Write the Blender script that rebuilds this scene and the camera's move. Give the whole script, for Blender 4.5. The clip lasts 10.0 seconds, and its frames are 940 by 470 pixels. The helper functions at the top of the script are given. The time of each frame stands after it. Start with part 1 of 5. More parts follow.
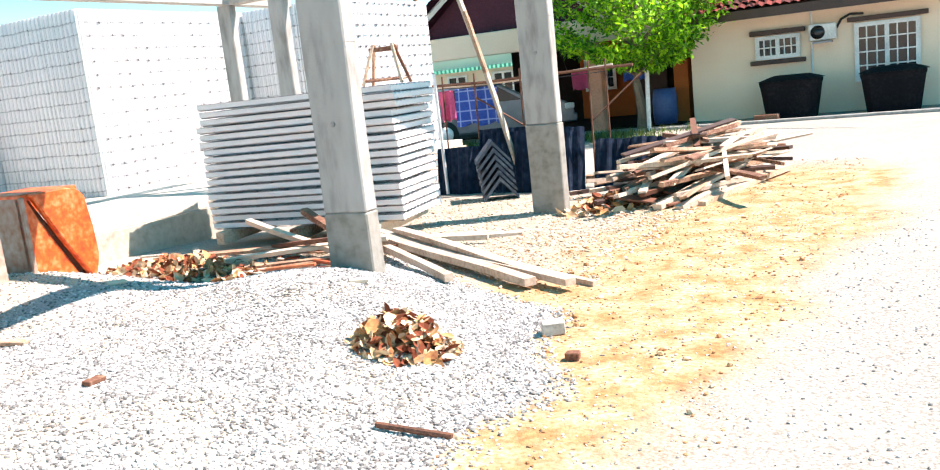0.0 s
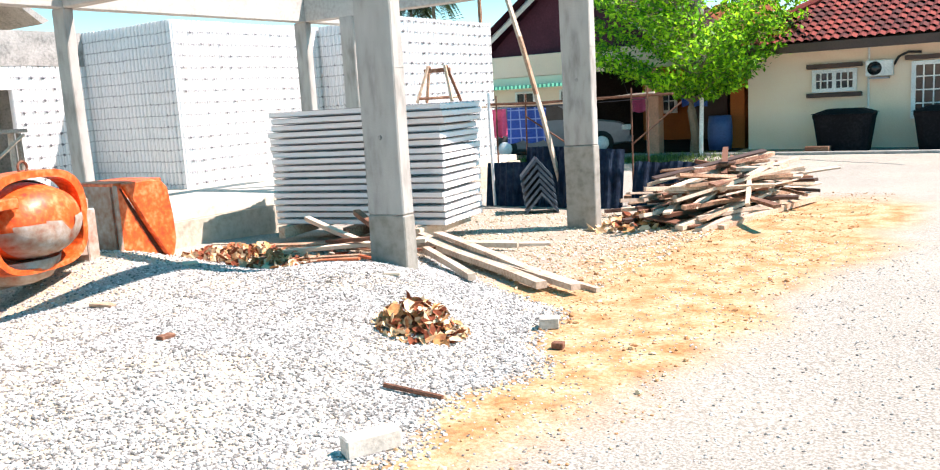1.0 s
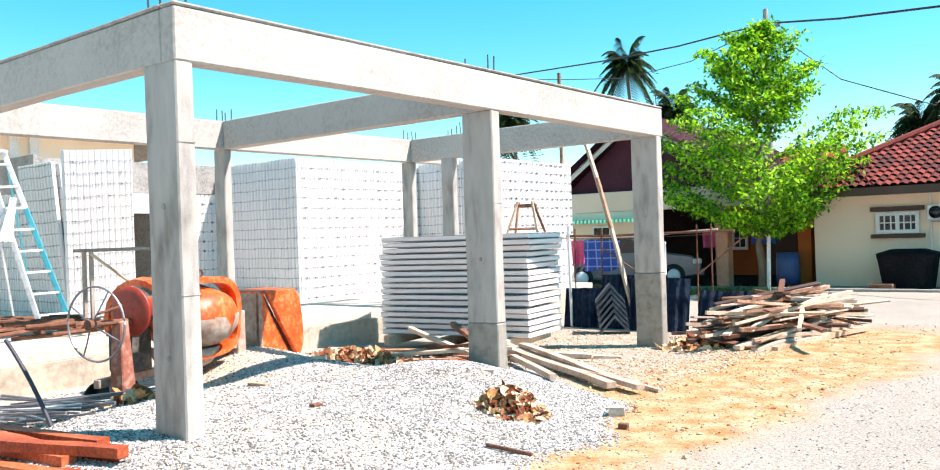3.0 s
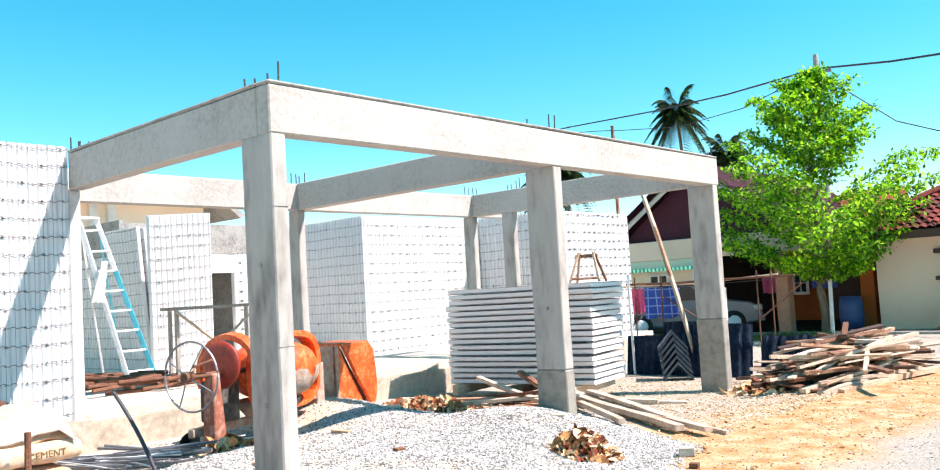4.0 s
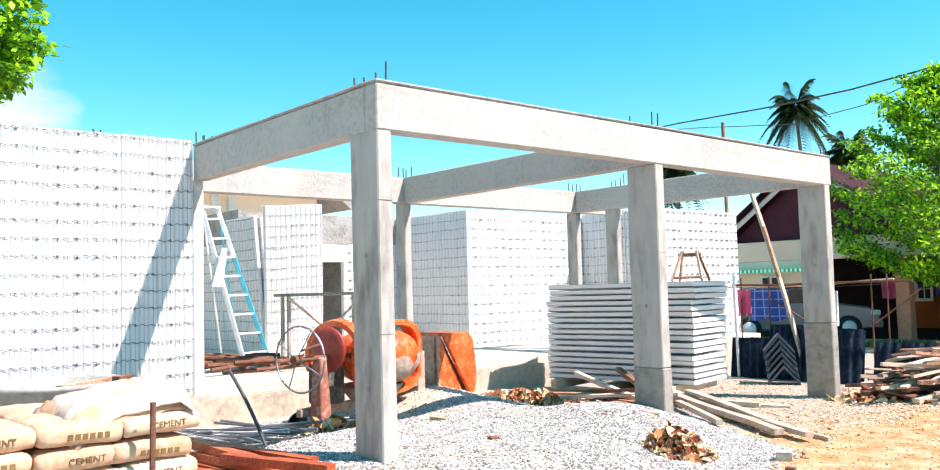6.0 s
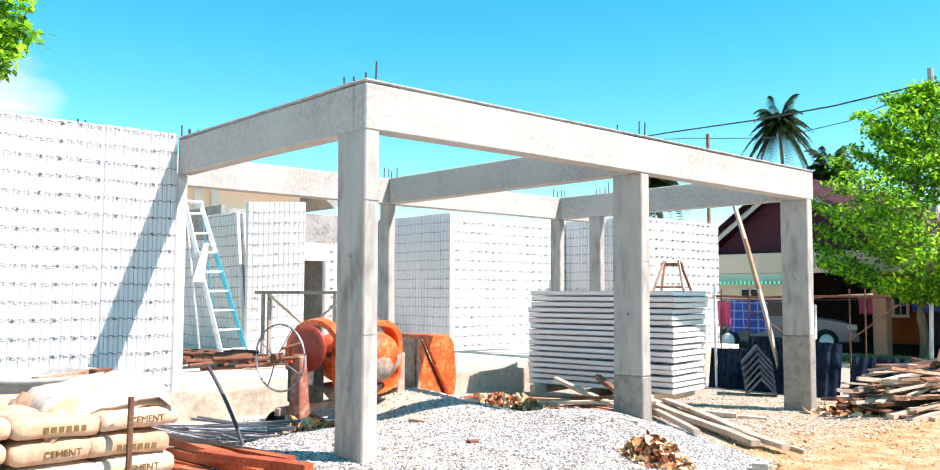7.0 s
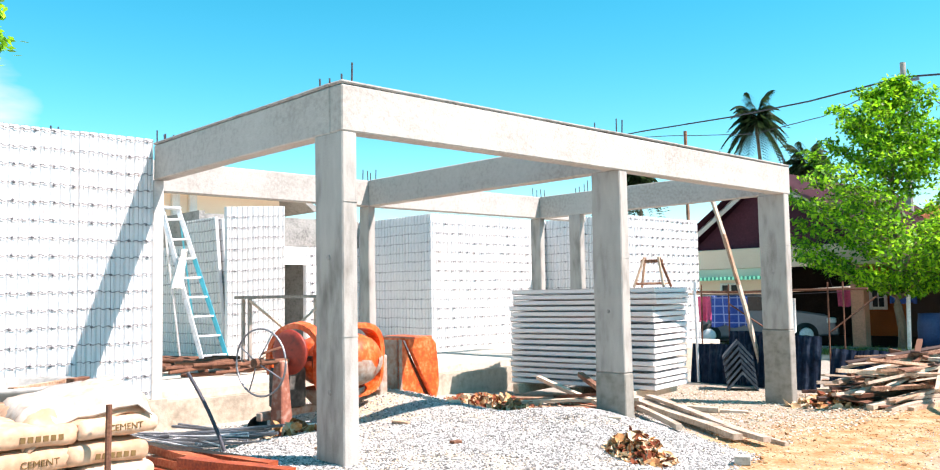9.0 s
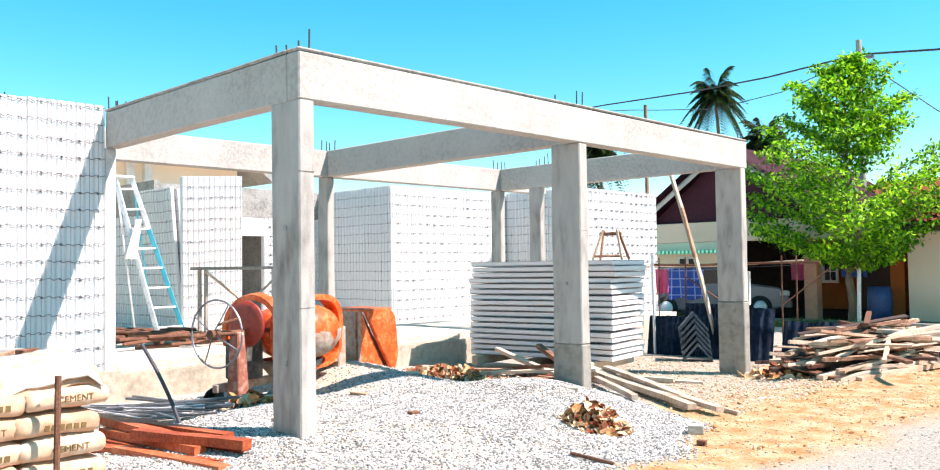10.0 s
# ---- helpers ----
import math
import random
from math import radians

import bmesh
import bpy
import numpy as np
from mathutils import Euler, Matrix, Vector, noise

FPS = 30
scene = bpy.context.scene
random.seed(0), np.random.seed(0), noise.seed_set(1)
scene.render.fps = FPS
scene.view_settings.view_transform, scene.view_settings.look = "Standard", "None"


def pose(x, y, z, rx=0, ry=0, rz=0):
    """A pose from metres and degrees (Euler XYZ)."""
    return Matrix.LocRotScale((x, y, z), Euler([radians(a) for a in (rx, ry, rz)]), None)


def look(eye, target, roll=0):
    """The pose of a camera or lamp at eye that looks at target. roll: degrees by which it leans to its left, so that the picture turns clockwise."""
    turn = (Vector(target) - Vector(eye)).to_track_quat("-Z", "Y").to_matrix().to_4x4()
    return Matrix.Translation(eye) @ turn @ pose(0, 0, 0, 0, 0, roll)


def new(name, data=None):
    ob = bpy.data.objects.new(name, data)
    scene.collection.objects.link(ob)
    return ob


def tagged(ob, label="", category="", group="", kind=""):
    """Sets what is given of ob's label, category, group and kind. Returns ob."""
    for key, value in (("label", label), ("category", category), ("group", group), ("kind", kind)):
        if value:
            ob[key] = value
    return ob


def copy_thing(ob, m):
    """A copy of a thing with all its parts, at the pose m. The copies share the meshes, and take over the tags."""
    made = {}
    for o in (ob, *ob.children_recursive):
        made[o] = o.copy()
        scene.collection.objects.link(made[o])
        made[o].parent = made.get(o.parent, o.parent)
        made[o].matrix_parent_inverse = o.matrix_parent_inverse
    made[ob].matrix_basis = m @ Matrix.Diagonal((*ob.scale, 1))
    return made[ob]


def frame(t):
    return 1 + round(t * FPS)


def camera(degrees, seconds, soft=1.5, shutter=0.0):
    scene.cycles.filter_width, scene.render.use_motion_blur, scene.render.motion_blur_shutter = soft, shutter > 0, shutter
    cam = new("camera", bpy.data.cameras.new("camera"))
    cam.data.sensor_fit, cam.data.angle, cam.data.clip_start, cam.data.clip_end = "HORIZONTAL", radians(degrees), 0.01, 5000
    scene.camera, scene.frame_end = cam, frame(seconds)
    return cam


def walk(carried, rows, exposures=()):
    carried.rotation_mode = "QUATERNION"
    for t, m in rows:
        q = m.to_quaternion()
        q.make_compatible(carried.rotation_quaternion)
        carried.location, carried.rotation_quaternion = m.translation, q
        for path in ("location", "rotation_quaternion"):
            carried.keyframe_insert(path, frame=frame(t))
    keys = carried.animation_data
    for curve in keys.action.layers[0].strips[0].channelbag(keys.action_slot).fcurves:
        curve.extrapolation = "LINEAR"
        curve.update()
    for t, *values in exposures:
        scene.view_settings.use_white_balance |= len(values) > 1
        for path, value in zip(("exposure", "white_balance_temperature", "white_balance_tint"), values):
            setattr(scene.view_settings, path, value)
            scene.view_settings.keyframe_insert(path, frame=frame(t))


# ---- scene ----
cam = camera(58.1, 10.0, soft=1.1)
PATH = [
    (0, (0.888, 0.468, 1.563), (-0.076, 2.184, 1.207), -6.2),
    (0.5, (1.276, 0.176, 1.576), (0.27, 1.854, 1.162), -6.8),
    (1, (1.66, -0.126, 1.634), (0.56, 1.514, 1.319), -3.4),
    (1.5, (1.901, -0.439, 1.584), (0.687, 1.134, 1.353), -3.4),
    (2, (2.101, -0.821, 1.575), (0.944, 0.806, 1.451), -2.2),
    (2.5, (2.238, -1.189, 1.593), (1.082, 0.442, 1.543), -2.1),
    (3, (2.481, -1.536, 1.612), (1.236, 0.029, 1.613), -1.9),
    (3.2, (2.522, -1.655, 1.632), (1.246, -0.115, 1.683), -2.1),
    (4.5, (2.78, -2.06, 1.577), (1.431, -0.59, 1.718), -3.7),
    (5, (2.889, -2.037, 1.573), (1.479, -0.624, 1.698), -3.5),
    (5.5, (2.866, -2.051, 1.584), (1.36, -0.74, 1.709), -2.5),
    (7, (2.819, -2.083, 1.593), (1.337, -0.747, 1.728), 0.2),
    (7.5, (2.836, -2.098, 1.583), (1.361, -0.755, 1.724), 0.4),
    (8, (2.835, -2.089, 1.581), (1.365, -0.74, 1.724), -0.3),
    (8.5, (2.844, -2.09, 1.584), (1.376, -0.739, 1.724), -0.8),
    (9, (2.824, -2.062, 1.58), (1.372, -0.694, 1.718), -1.0),
    (9.5, (2.821, -2.039, 1.572), (1.397, -0.639, 1.682), -1.0),
    (10, (2.816, -2.026, 1.564), (1.425, -0.591, 1.637), -0.8),
]
walk(cam, [(t, look(eye, target, roll)) for t, eye, target, roll in PATH], [(0, 1.47, 6850, 27), (1, 1.26, 6800, 26), (3, 1.2, 6800, 26), (4.5, 1.15, 6750, 26), (10, 1.16, 6800, 26)])

# ---- light ----
SUN = Vector((0.65, 0.36, 1.0)).normalized()
world = bpy.data.worlds.new("world")
scene.world = world
world.use_nodes = True
wn, wl = world.node_tree.nodes, world.node_tree.links
sky = wn.new("ShaderNodeTexSky")
sky.sky_type, sky.sun_disc = "NISHITA", False
sky.sun_elevation = math.asin(SUN.z)
sky.sun_rotation = math.atan2(SUN.x, SUN.y)
sky.air_density, sky.dust_density, sky.ozone_density = 0.9, 0.0, 1.4
hue = wn.new("ShaderNodeHueSaturation")
hue.inputs["Hue"].default_value, hue.inputs["Saturation"].default_value = 0.453, 1.5
wl.new(sky.outputs["Color"], hue.inputs["Color"])
# a small white cloud low over the wall
coord, dot, edge_ramp = wn.new("ShaderNodeTexCoord"), wn.new("ShaderNodeVectorMath"), wn.new("ShaderNodeMapRange")
dot.operation = "DOT_PRODUCT"
dot.inputs[1].default_value = Vector((-0.962, 0.2, 0.185)).normalized()
wl.new(coord.outputs["Generated"], dot.inputs[0])
edge_ramp.inputs["From Min"].default_value, edge_ramp.inputs["From Max"].default_value = 0.9945, 1.0
wl.new(dot.outputs["Value"], edge_ramp.inputs["Value"])
wisp, squash = wn.new("ShaderNodeTexNoise"), wn.new("ShaderNodeVectorMath")
squash.operation = "MULTIPLY"
squash.inputs[1].default_value = (1.0, 1.0, 3.4)
wl.new(coord.outputs["Generated"], squash.inputs[0])
wl.new(squash.outputs[0], wisp.inputs["Vector"])
wisp.inputs["Scale"].default_value, wisp.inputs["Detail"].default_value = 9, 8
thin = wn.new("ShaderNodeMath")
thin.operation = "MULTIPLY"
wl.new(edge_ramp.outputs[0], thin.inputs[0])
wl.new(wisp.outputs["Fac"], thin.inputs[1])
cover = wn.new("ShaderNodeMapRange")
cover.inputs["From Min"].default_value, cover.inputs["From Max"].default_value = 0.24, 0.62
wl.new(thin.outputs[0], cover.inputs["Value"])
cloudy = wn.new("ShaderNodeMix")
cloudy.data_type = "RGBA"
cloudy.inputs[7].default_value = (4.6, 4.9, 5.2, 1)
wl.new(cover.outputs[0], cloudy.inputs[0])
wl.new(hue.outputs["Color"], cloudy.inputs[6])
wl.new(cloudy.outputs[2], wn["Background"].inputs["Color"])
wn["Background"].inputs["Strength"].default_value = 0.104
sun = new("sun", bpy.data.lights.new("sun", "SUN"))
sun.data.energy, sun.data.angle, sun.data.color = 5.0, radians(0.5), (1.0, 0.95, 0.86)
sun.matrix_world = look(SUN * 60, (0, 0, 0))


# ---- materials ----
def mat(name, base, rough=0.8, metal=0.0, dark=None, light=None, grain=30.0, stain=1.5, bump=0.3, bump_scale=None, amount=0.5, spec=0.5, stretch=None, per_object=0.0, per_island=0.0):
    """A surface with fine grain, large stains and relief, at real size."""
    m = bpy.data.materials.new(name)
    m.use_nodes = True
    n, l = m.node_tree.nodes, m.node_tree.links
    b = n["Principled BSDF"]
    b.inputs["Roughness"].default_value, b.inputs["Metallic"].default_value = rough, metal
    b.inputs["Specular IOR Level"].default_value = spec
    dark = dark or tuple(c * 0.6 for c in base)
    light = light or tuple(min(1, c * 1.25 + 0.01) for c in base)
    geo = n.new("ShaderNodeNewGeometry")
    big, fine = n.new("ShaderNodeTexNoise"), n.new("ShaderNodeTexNoise")
    big.inputs["Scale"].default_value, big.inputs["Detail"].default_value = stain, 6
    fine.inputs["Scale"].default_value, fine.inputs["Detail"].default_value = grain, 4
    where = geo.outputs["Position"]
    if stretch:
        mul = n.new("ShaderNodeVectorMath")
        mul.operation = "MULTIPLY"
        mul.inputs[1].default_value = stretch
        l.new(where, mul.inputs[0])
        where = mul.outputs[0]
    for t in (big, fine):
        l.new(where, t.inputs["Vector"])
    ramp = n.new("ShaderNodeValToRGB")
    ramp.color_ramp.elements[0].position, ramp.color_ramp.elements[1].position = 0.3, 0.72
    ramp.color_ramp.elements[0].color, ramp.color_ramp.elements[1].color = (*dark, 1), (*light, 1)
    mid = ramp.color_ramp.elements.new(0.5)
    mid.color = (*base, 1)
    mix = n.new("ShaderNodeMix")
    mix.data_type = "FLOAT"
    mix.inputs[0].default_value = amount
    l.new(fine.outputs["Fac"], mix.inputs[2])
    l.new(big.outputs["Fac"], mix.inputs[3])
    value = mix.outputs[0]
    if per_object or per_island:
        add = n.new("ShaderNodeMath")
        add.operation = "MULTIPLY_ADD"
        src = n.new("ShaderNodeObjectInfo").outputs["Random"] if per_object else geo.outputs["Random Per Island"]
        add.inputs[1].default_value = per_object or per_island
        l.new(src, add.inputs[0])
        sub = n.new("ShaderNodeMath")
        sub.operation = "SUBTRACT"
        sub.inputs[1].default_value = (per_object or per_island) / 2
        l.new(value, sub.inputs[0])
        l.new(sub.outputs[0], add.inputs[2])
        value = add.outputs[0]
    l.new(value, ramp.inputs["Fac"])
    l.new(ramp.outputs["Color"], b.inputs["Base Color"])
    if bump:
        bp = n.new("ShaderNodeBump")
        bp.inputs["Strength"].default_value, bp.inputs["Distance"].default_value = bump, 0.01
        if bump_scale:
            t = n.new("ShaderNodeTexNoise")
            t.inputs["Scale"].default_value, t.inputs["Detail"].default_value = bump_scale, 5
            l.new(geo.outputs["Position"], t.inputs["Vector"])
            l.new(t.outputs["Fac"], bp.inputs["Height"])
        else:
            l.new(fine.outputs["Fac"], bp.inputs["Height"])
        l.new(bp.outputs["Normal"], b.inputs["Normal"])
    return m


CONCRETE = mat("concrete", (0.37, 0.355, 0.325), 0.9, dark=(0.16, 0.15, 0.13), light=(0.46, 0.445, 0.41), grain=9, stain=3.0, bump=0.35, bump_scale=40, stretch=(1.0, 1.0, 0.3), amount=0.45)
CONCRETE_BEAM = mat("beam_concrete", (0.43, 0.41, 0.375), 0.9, dark=(0.31, 0.29, 0.26), light=(0.48, 0.465, 0.43), grain=22, stain=1.3, bump=0.5, bump_scale=45, amount=0.5)
PALECAST = mat("pale_cast", (0.5, 0.49, 0.47), 0.9, dark=(0.45, 0.43, 0.4), light=(0.7, 0.69, 0.67), grain=14, stain=3, bump=0.35, bump_scale=40)
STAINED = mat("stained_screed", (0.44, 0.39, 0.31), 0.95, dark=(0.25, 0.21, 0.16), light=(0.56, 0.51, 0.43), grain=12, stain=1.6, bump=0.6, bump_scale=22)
CONCRETE_WET = mat("older_concrete", (0.27, 0.255, 0.22), 0.9, dark=(0.17, 0.16, 0.13), light=(0.34, 0.32, 0.28), grain=12, stain=3, bump=0.35, bump_scale=40)
SCREED = mat("pale_screed", (0.55, 0.5, 0.42), 0.95, dark=(0.36, 0.31, 0.25), light=(0.63, 0.59, 0.51), grain=14, stain=2, bump=0.4, bump_scale=30)
PALEWOOD = mat("pale_wood", (0.47, 0.37, 0.285), 0.85, dark=(0.26, 0.17, 0.11), light=(0.6, 0.51, 0.42), grain=30, stain=3, bump=0.2)
RUBBLE = mat("rubble", (0.56, 0.47, 0.34), 0.95, dark=(0.34, 0.26, 0.17), light=(0.66, 0.6, 0.5), grain=40, stain=4, bump=0.3, per_island=0.6)
ROUGHCAST = mat("rough_concrete", (0.3, 0.29, 0.27), 0.95, dark=(0.14, 0.14, 0.13), grain=25, stain=4, bump=1.0, bump_scale=18)
FOAM = mat("foam", (0.72, 0.72, 0.72), 0.85, dark=(0.65, 0.66, 0.67), light=(0.78, 0.78, 0.77), grain=60, stain=0.8, bump=0.15)
WIRE = mat("wire", (0.17, 0.17, 0.18), 0.8, 0.0, grain=80, bump=0)
STEEL = mat("steel", (0.25, 0.26, 0.28), 0.5, 0.8, grain=50, bump=0.1)
RUST = mat("rust", (0.17, 0.07, 0.04), 0.85, 0.2, dark=(0.06, 0.03, 0.02), light=(0.3, 0.15, 0.085), grain=60, stain=8)
REBAR = mat("rebar", (0.07, 0.07, 0.085), 0.7, 0.5, grain=60, bump=0)
ORANGE = mat("orange_paint", (0.7, 0.1, 0.012), 0.45, dark=(0.33, 0.03, 0.012), light=(0.8, 0.3, 0.13), grain=22, stain=7, bump=0.25, amount=0.5)
CAKED = mat("caked_cement", (0.36, 0.27, 0.21), 0.95, dark=(0.3, 0.09, 0.045), light=(0.48, 0.45, 0.42), grain=16, stain=5, bump=0.5)
WOOD = mat("weathered_timber", (0.42, 0.255, 0.16), 0.85, dark=(0.15, 0.06, 0.032), light=(0.62, 0.5, 0.38), grain=40, stain=3, bump=0.3, per_object=0.6)
REDWOOD = mat("red_timber", (0.4, 0.075, 0.02), 0.6, dark=(0.16, 0.025, 0.01), light=(0.55, 0.2, 0.09), grain=40, stain=3, bump=0.2, per_object=0.4)
BAG = mat("cement_bag", (0.58, 0.37, 0.24), 0.75, dark=(0.45, 0.25, 0.15), light=(0.68, 0.52, 0.4), grain=18, stain=4, bump=0.4, bump_scale=14, per_object=0.3)
EMPTYSACK = mat("empty_sack", (0.4, 0.29, 0.215), 0.8, dark=(0.3, 0.18, 0.11), light=(0.56, 0.48, 0.41), grain=14, stain=5, bump=0.5, bump_scale=12, per_object=0.4)
PRINT = mat("print", (0.17, 0.1, 0.03), 0.8, bump=0)
PLASTER = mat("cream_plaster", (0.9, 0.7, 0.52), 0.9, dark=(0.8, 0.6, 0.43), light=(0.92, 0.77, 0.6), grain=30, stain=0.7, bump=0.15, amount=0.7)
OCHRE = mat("orange_plaster", (0.4, 0.1, 0.015), 0.9, grain=30, stain=0.7, bump=0.15, amount=0.7)
MAROON = mat("maroon_boards", (0.07, 0.009, 0.022), 0.8, grain=30, stain=1, bump=0.2)
WHITE = mat("white_paint", (0.75, 0.74, 0.7), 0.5, grain=40, stain=2, bump=0.05)
PINKPILLAR = mat("salmon_paint", (0.55, 0.27, 0.17), 0.8, grain=30, stain=1, bump=0.1)
DARKWOOD = mat("dark_wood", (0.07, 0.035, 0.025), 0.6, grain=40, bump=0.1)
ROOFTILE = mat("roof_tile", (0.155, 0.016, 0.011), 0.9, dark=(0.06, 0.007, 0.006), light=(0.23, 0.033, 0.022), grain=20, stain=1.2, bump=0.2, per_island=0.4)
BLACKTANK = mat("black_plastic", (0.012, 0.012, 0.013), 0.5, grain=20, bump=0.05)
DARKGLASS = mat("dark_glass", (0.015, 0.018, 0.02), 0.08, grain=5, bump=0)
CAR = mat("silver_paint", (0.14, 0.155, 0.18), 0.3, 0.4, grain=10, bump=0, amount=0.8)
RUBBER = mat("rubber", (0.02, 0.02, 0.02), 0.8, grain=30, bump=0.1)
BARK = mat("bark", (0.16, 0.12, 0.08), 0.9, grain=25, stain=4, bump=0.8)
BLUEPAINT = mat("turquoise_paint", (0.03, 0.33, 0.42), 0.45, grain=30, stain=6, bump=0.1)
ALU = mat("aluminium", (0.72, 0.73, 0.74), 0.45, 0.3, grain=40, stain=6, bump=0.05)
TARP = mat("blue_netting", (0.014, 0.034, 0.075), 0.9, dark=(0.006, 0.013, 0.03), light=(0.05, 0.085, 0.13), grain=14, stain=3, bump=0.4)
PINK = mat("pink_cloth", (0.7, 0.1, 0.22), 0.9, grain=30, bump=0.1)
BLUECLOTH = mat("blue_cloth", (0.06, 0.14, 0.5), 0.9, grain=30, bump=0.1)
GREYTUB = mat("grey_tub", (0.3, 0.3, 0.28), 0.6, grain=16, stain=4, bump=0.2)
BINMAT = mat("dark_bin", (0.007, 0.007, 0.009), 0.85, grain=20, bump=0.05, spec=0.12)
BLUEBIN = mat("blue_plastic", (0.03, 0.08, 0.22), 0.5, grain=20, bump=0.05)
LITTER = mat("dry_leaves", (0.48, 0.24, 0.085), 0.9, dark=(0.2, 0.045, 0.015), light=(0.66, 0.5, 0.32), grain=20, stain=6, bump=0.3, per_island=0.7)
STONE = mat("stone", (0.38, 0.38, 0.365), 0.9, dark=(0.15, 0.145, 0.135), light=(0.6, 0.59, 0.57), grain=60, stain=5, bump=0.2, per_island=0.6)
CLOD = mat("soil_clod", (0.5, 0.3, 0.14), 0.95, dark=(0.32, 0.15, 0.06), light=(0.62, 0.48, 0.32), grain=40, stain=4, bump=0.3, per_island=0.6)
PALEBRICK = mat("pale_brick", (0.5, 0.46, 0.4), 0.9, grain=40, stain=8, bump=0.3)
GREYWOOD = mat("grey_timber", (0.33, 0.29, 0.25), 0.9, dark=(0.17, 0.14, 0.11), light=(0.46, 0.42, 0.37), grain=40, stain=3, bump=0.3, per_object=0.4)
# near black: the porch's deep shade is put into this colour
SHADE = mat("porch_shade", (0.018, 0.012, 0.01), 0.9, grain=20, stain=1.5, bump=0.1, spec=0.1)
CABLE = mat("cable", (0.02, 0.02, 0.03), 0.6, bump=0)


def leafmat(name, base, light):
    m = mat(name, base, 0.55, dark=tuple(c * 0.4 for c in base), light=light, grain=3, stain=0.6, bump=0, per_island=0.7)
    n, l = m.node_tree.nodes, m.node_tree.links
    b = n["Principled BSDF"]
    tr, mx = n.new("ShaderNodeBsdfTranslucent"), n.new("ShaderNodeMixShader")
    mx.inputs[0].default_value = 0.5
    l.new(b.inputs["Base Color"].links[0].from_socket, tr.inputs["Color"])
    l.new(b.outputs[0], mx.inputs[1])
    l.new(tr.outputs[0], mx.inputs[2])
    l.new(mx.outputs[0], n["Material Output"].inputs["Surface"])
    return m


LEAF = leafmat("leaf", (0.12, 0.41, 0.01), (0.42, 0.79, 0.022))
PALMLEAF = leafmat("palm_leaf", (0.02, 0.05, 0.015), (0.05, 0.09, 0.03))
GRASS = leafmat("grass", (0.08, 0.14, 0.03), (0.18, 0.26, 0.06))


# ---- mesh helpers ----
def mesh_ob(name, bm, material, parent=None, label=""):
    me = bpy.data.meshes.new(name)
    bm.to_mesh(me)
    bm.free()
    return link(name, me, material, parent, label)


def link(name, me, material, parent=None, label=""):
    if material and not me.materials:
        me.materials.append(material)
    ob = new(name, me)
    if parent:
        ob.parent = parent
    return tagged(ob, label)


def part(name, bm, material, parent, label=""):
    return mesh_ob(name, bm, material, parent, label)


def thing(name, at, label, category, group="", rz=0.0, kind=""):
    ob = new(name)
    ob.empty_display_size = 0.1
    ob.matrix_world = pose(*at, 0, 0, rz)
    return tagged(ob, label, category, group, kind)


def add_box(bm, lo, hi, m=None, bevel=0.0):
    c = [(a + b) / 2 for a, b in zip(lo, hi)]
    s = [b - a for a, b in zip(lo, hi)]
    mm = Matrix.Translation(c) @ Matrix.Diagonal((*s, 1))
    r = bmesh.ops.create_cube(bm, size=1, matrix=(m @ mm) if m else mm)
    if bevel:
        es = list({e for v in r["verts"] for e in v.link_edges})
        bmesh.ops.bevel(bm, geom=es, offset=bevel, segments=1, affect="EDGES")
    return bm


def box(lo, hi, m=None, bevel=0.0):
    return add_box(bmesh.new(), lo, hi, m, bevel)


def add_rod(bm, a, b, r, r2=None, seg=6, caps=True):
    a, b = Vector(a), Vector(b)
    d = b - a
    q = d.to_track_quat("Z", "Y").to_matrix().to_4x4()
    bmesh.ops.create_cone(bm, cap_ends=caps, segments=seg, radius1=r, radius2=r if r2 is None else r2, depth=d.length,
                          matrix=Matrix.Translation((a + b) / 2) @ q)
    return bm


def rod(a, b, r, r2=None, seg=6):
    return add_rod(bmesh.new(), a, b, r, r2, seg)


def tube(points, r, seg=6, closed=False):
    """A bent tube along points."""
    bm = bmesh.new()
    pts = [Vector(p) for p in points]
    rings = []
    n = len(pts)
    for i, p in enumerate(pts):
        if closed:
            d = pts[(i + 1) % n] - pts[i - 1]
        else:
            d = pts[min(i + 1, n - 1)] - pts[max(i - 1, 0)]
        q = d.to_track_quat("Z", "Y").to_matrix()
        rr = r[i] if isinstance(r, (list, tuple)) else r
        rings.append([bm.verts.new(p + q @ Vector((math.cos(a) * rr, math.sin(a) * rr, 0))) for a in (math.tau * k / seg for k in range(seg))])
    pairs = list(zip(rings, rings[1:])) + ([(rings[-1], rings[0])] if closed else [])
    for r0, r1 in pairs:
        for k in range(seg):
            bm.faces.new((r0[k], r0[(k + 1) % seg], r1[(k + 1) % seg], r1[k]))
    if not closed:
        bm.faces.new(rings[0][::-1])
        bm.faces.new(rings[-1])
    bmesh.ops.recalc_face_normals(bm, faces=bm.faces)
    return bm


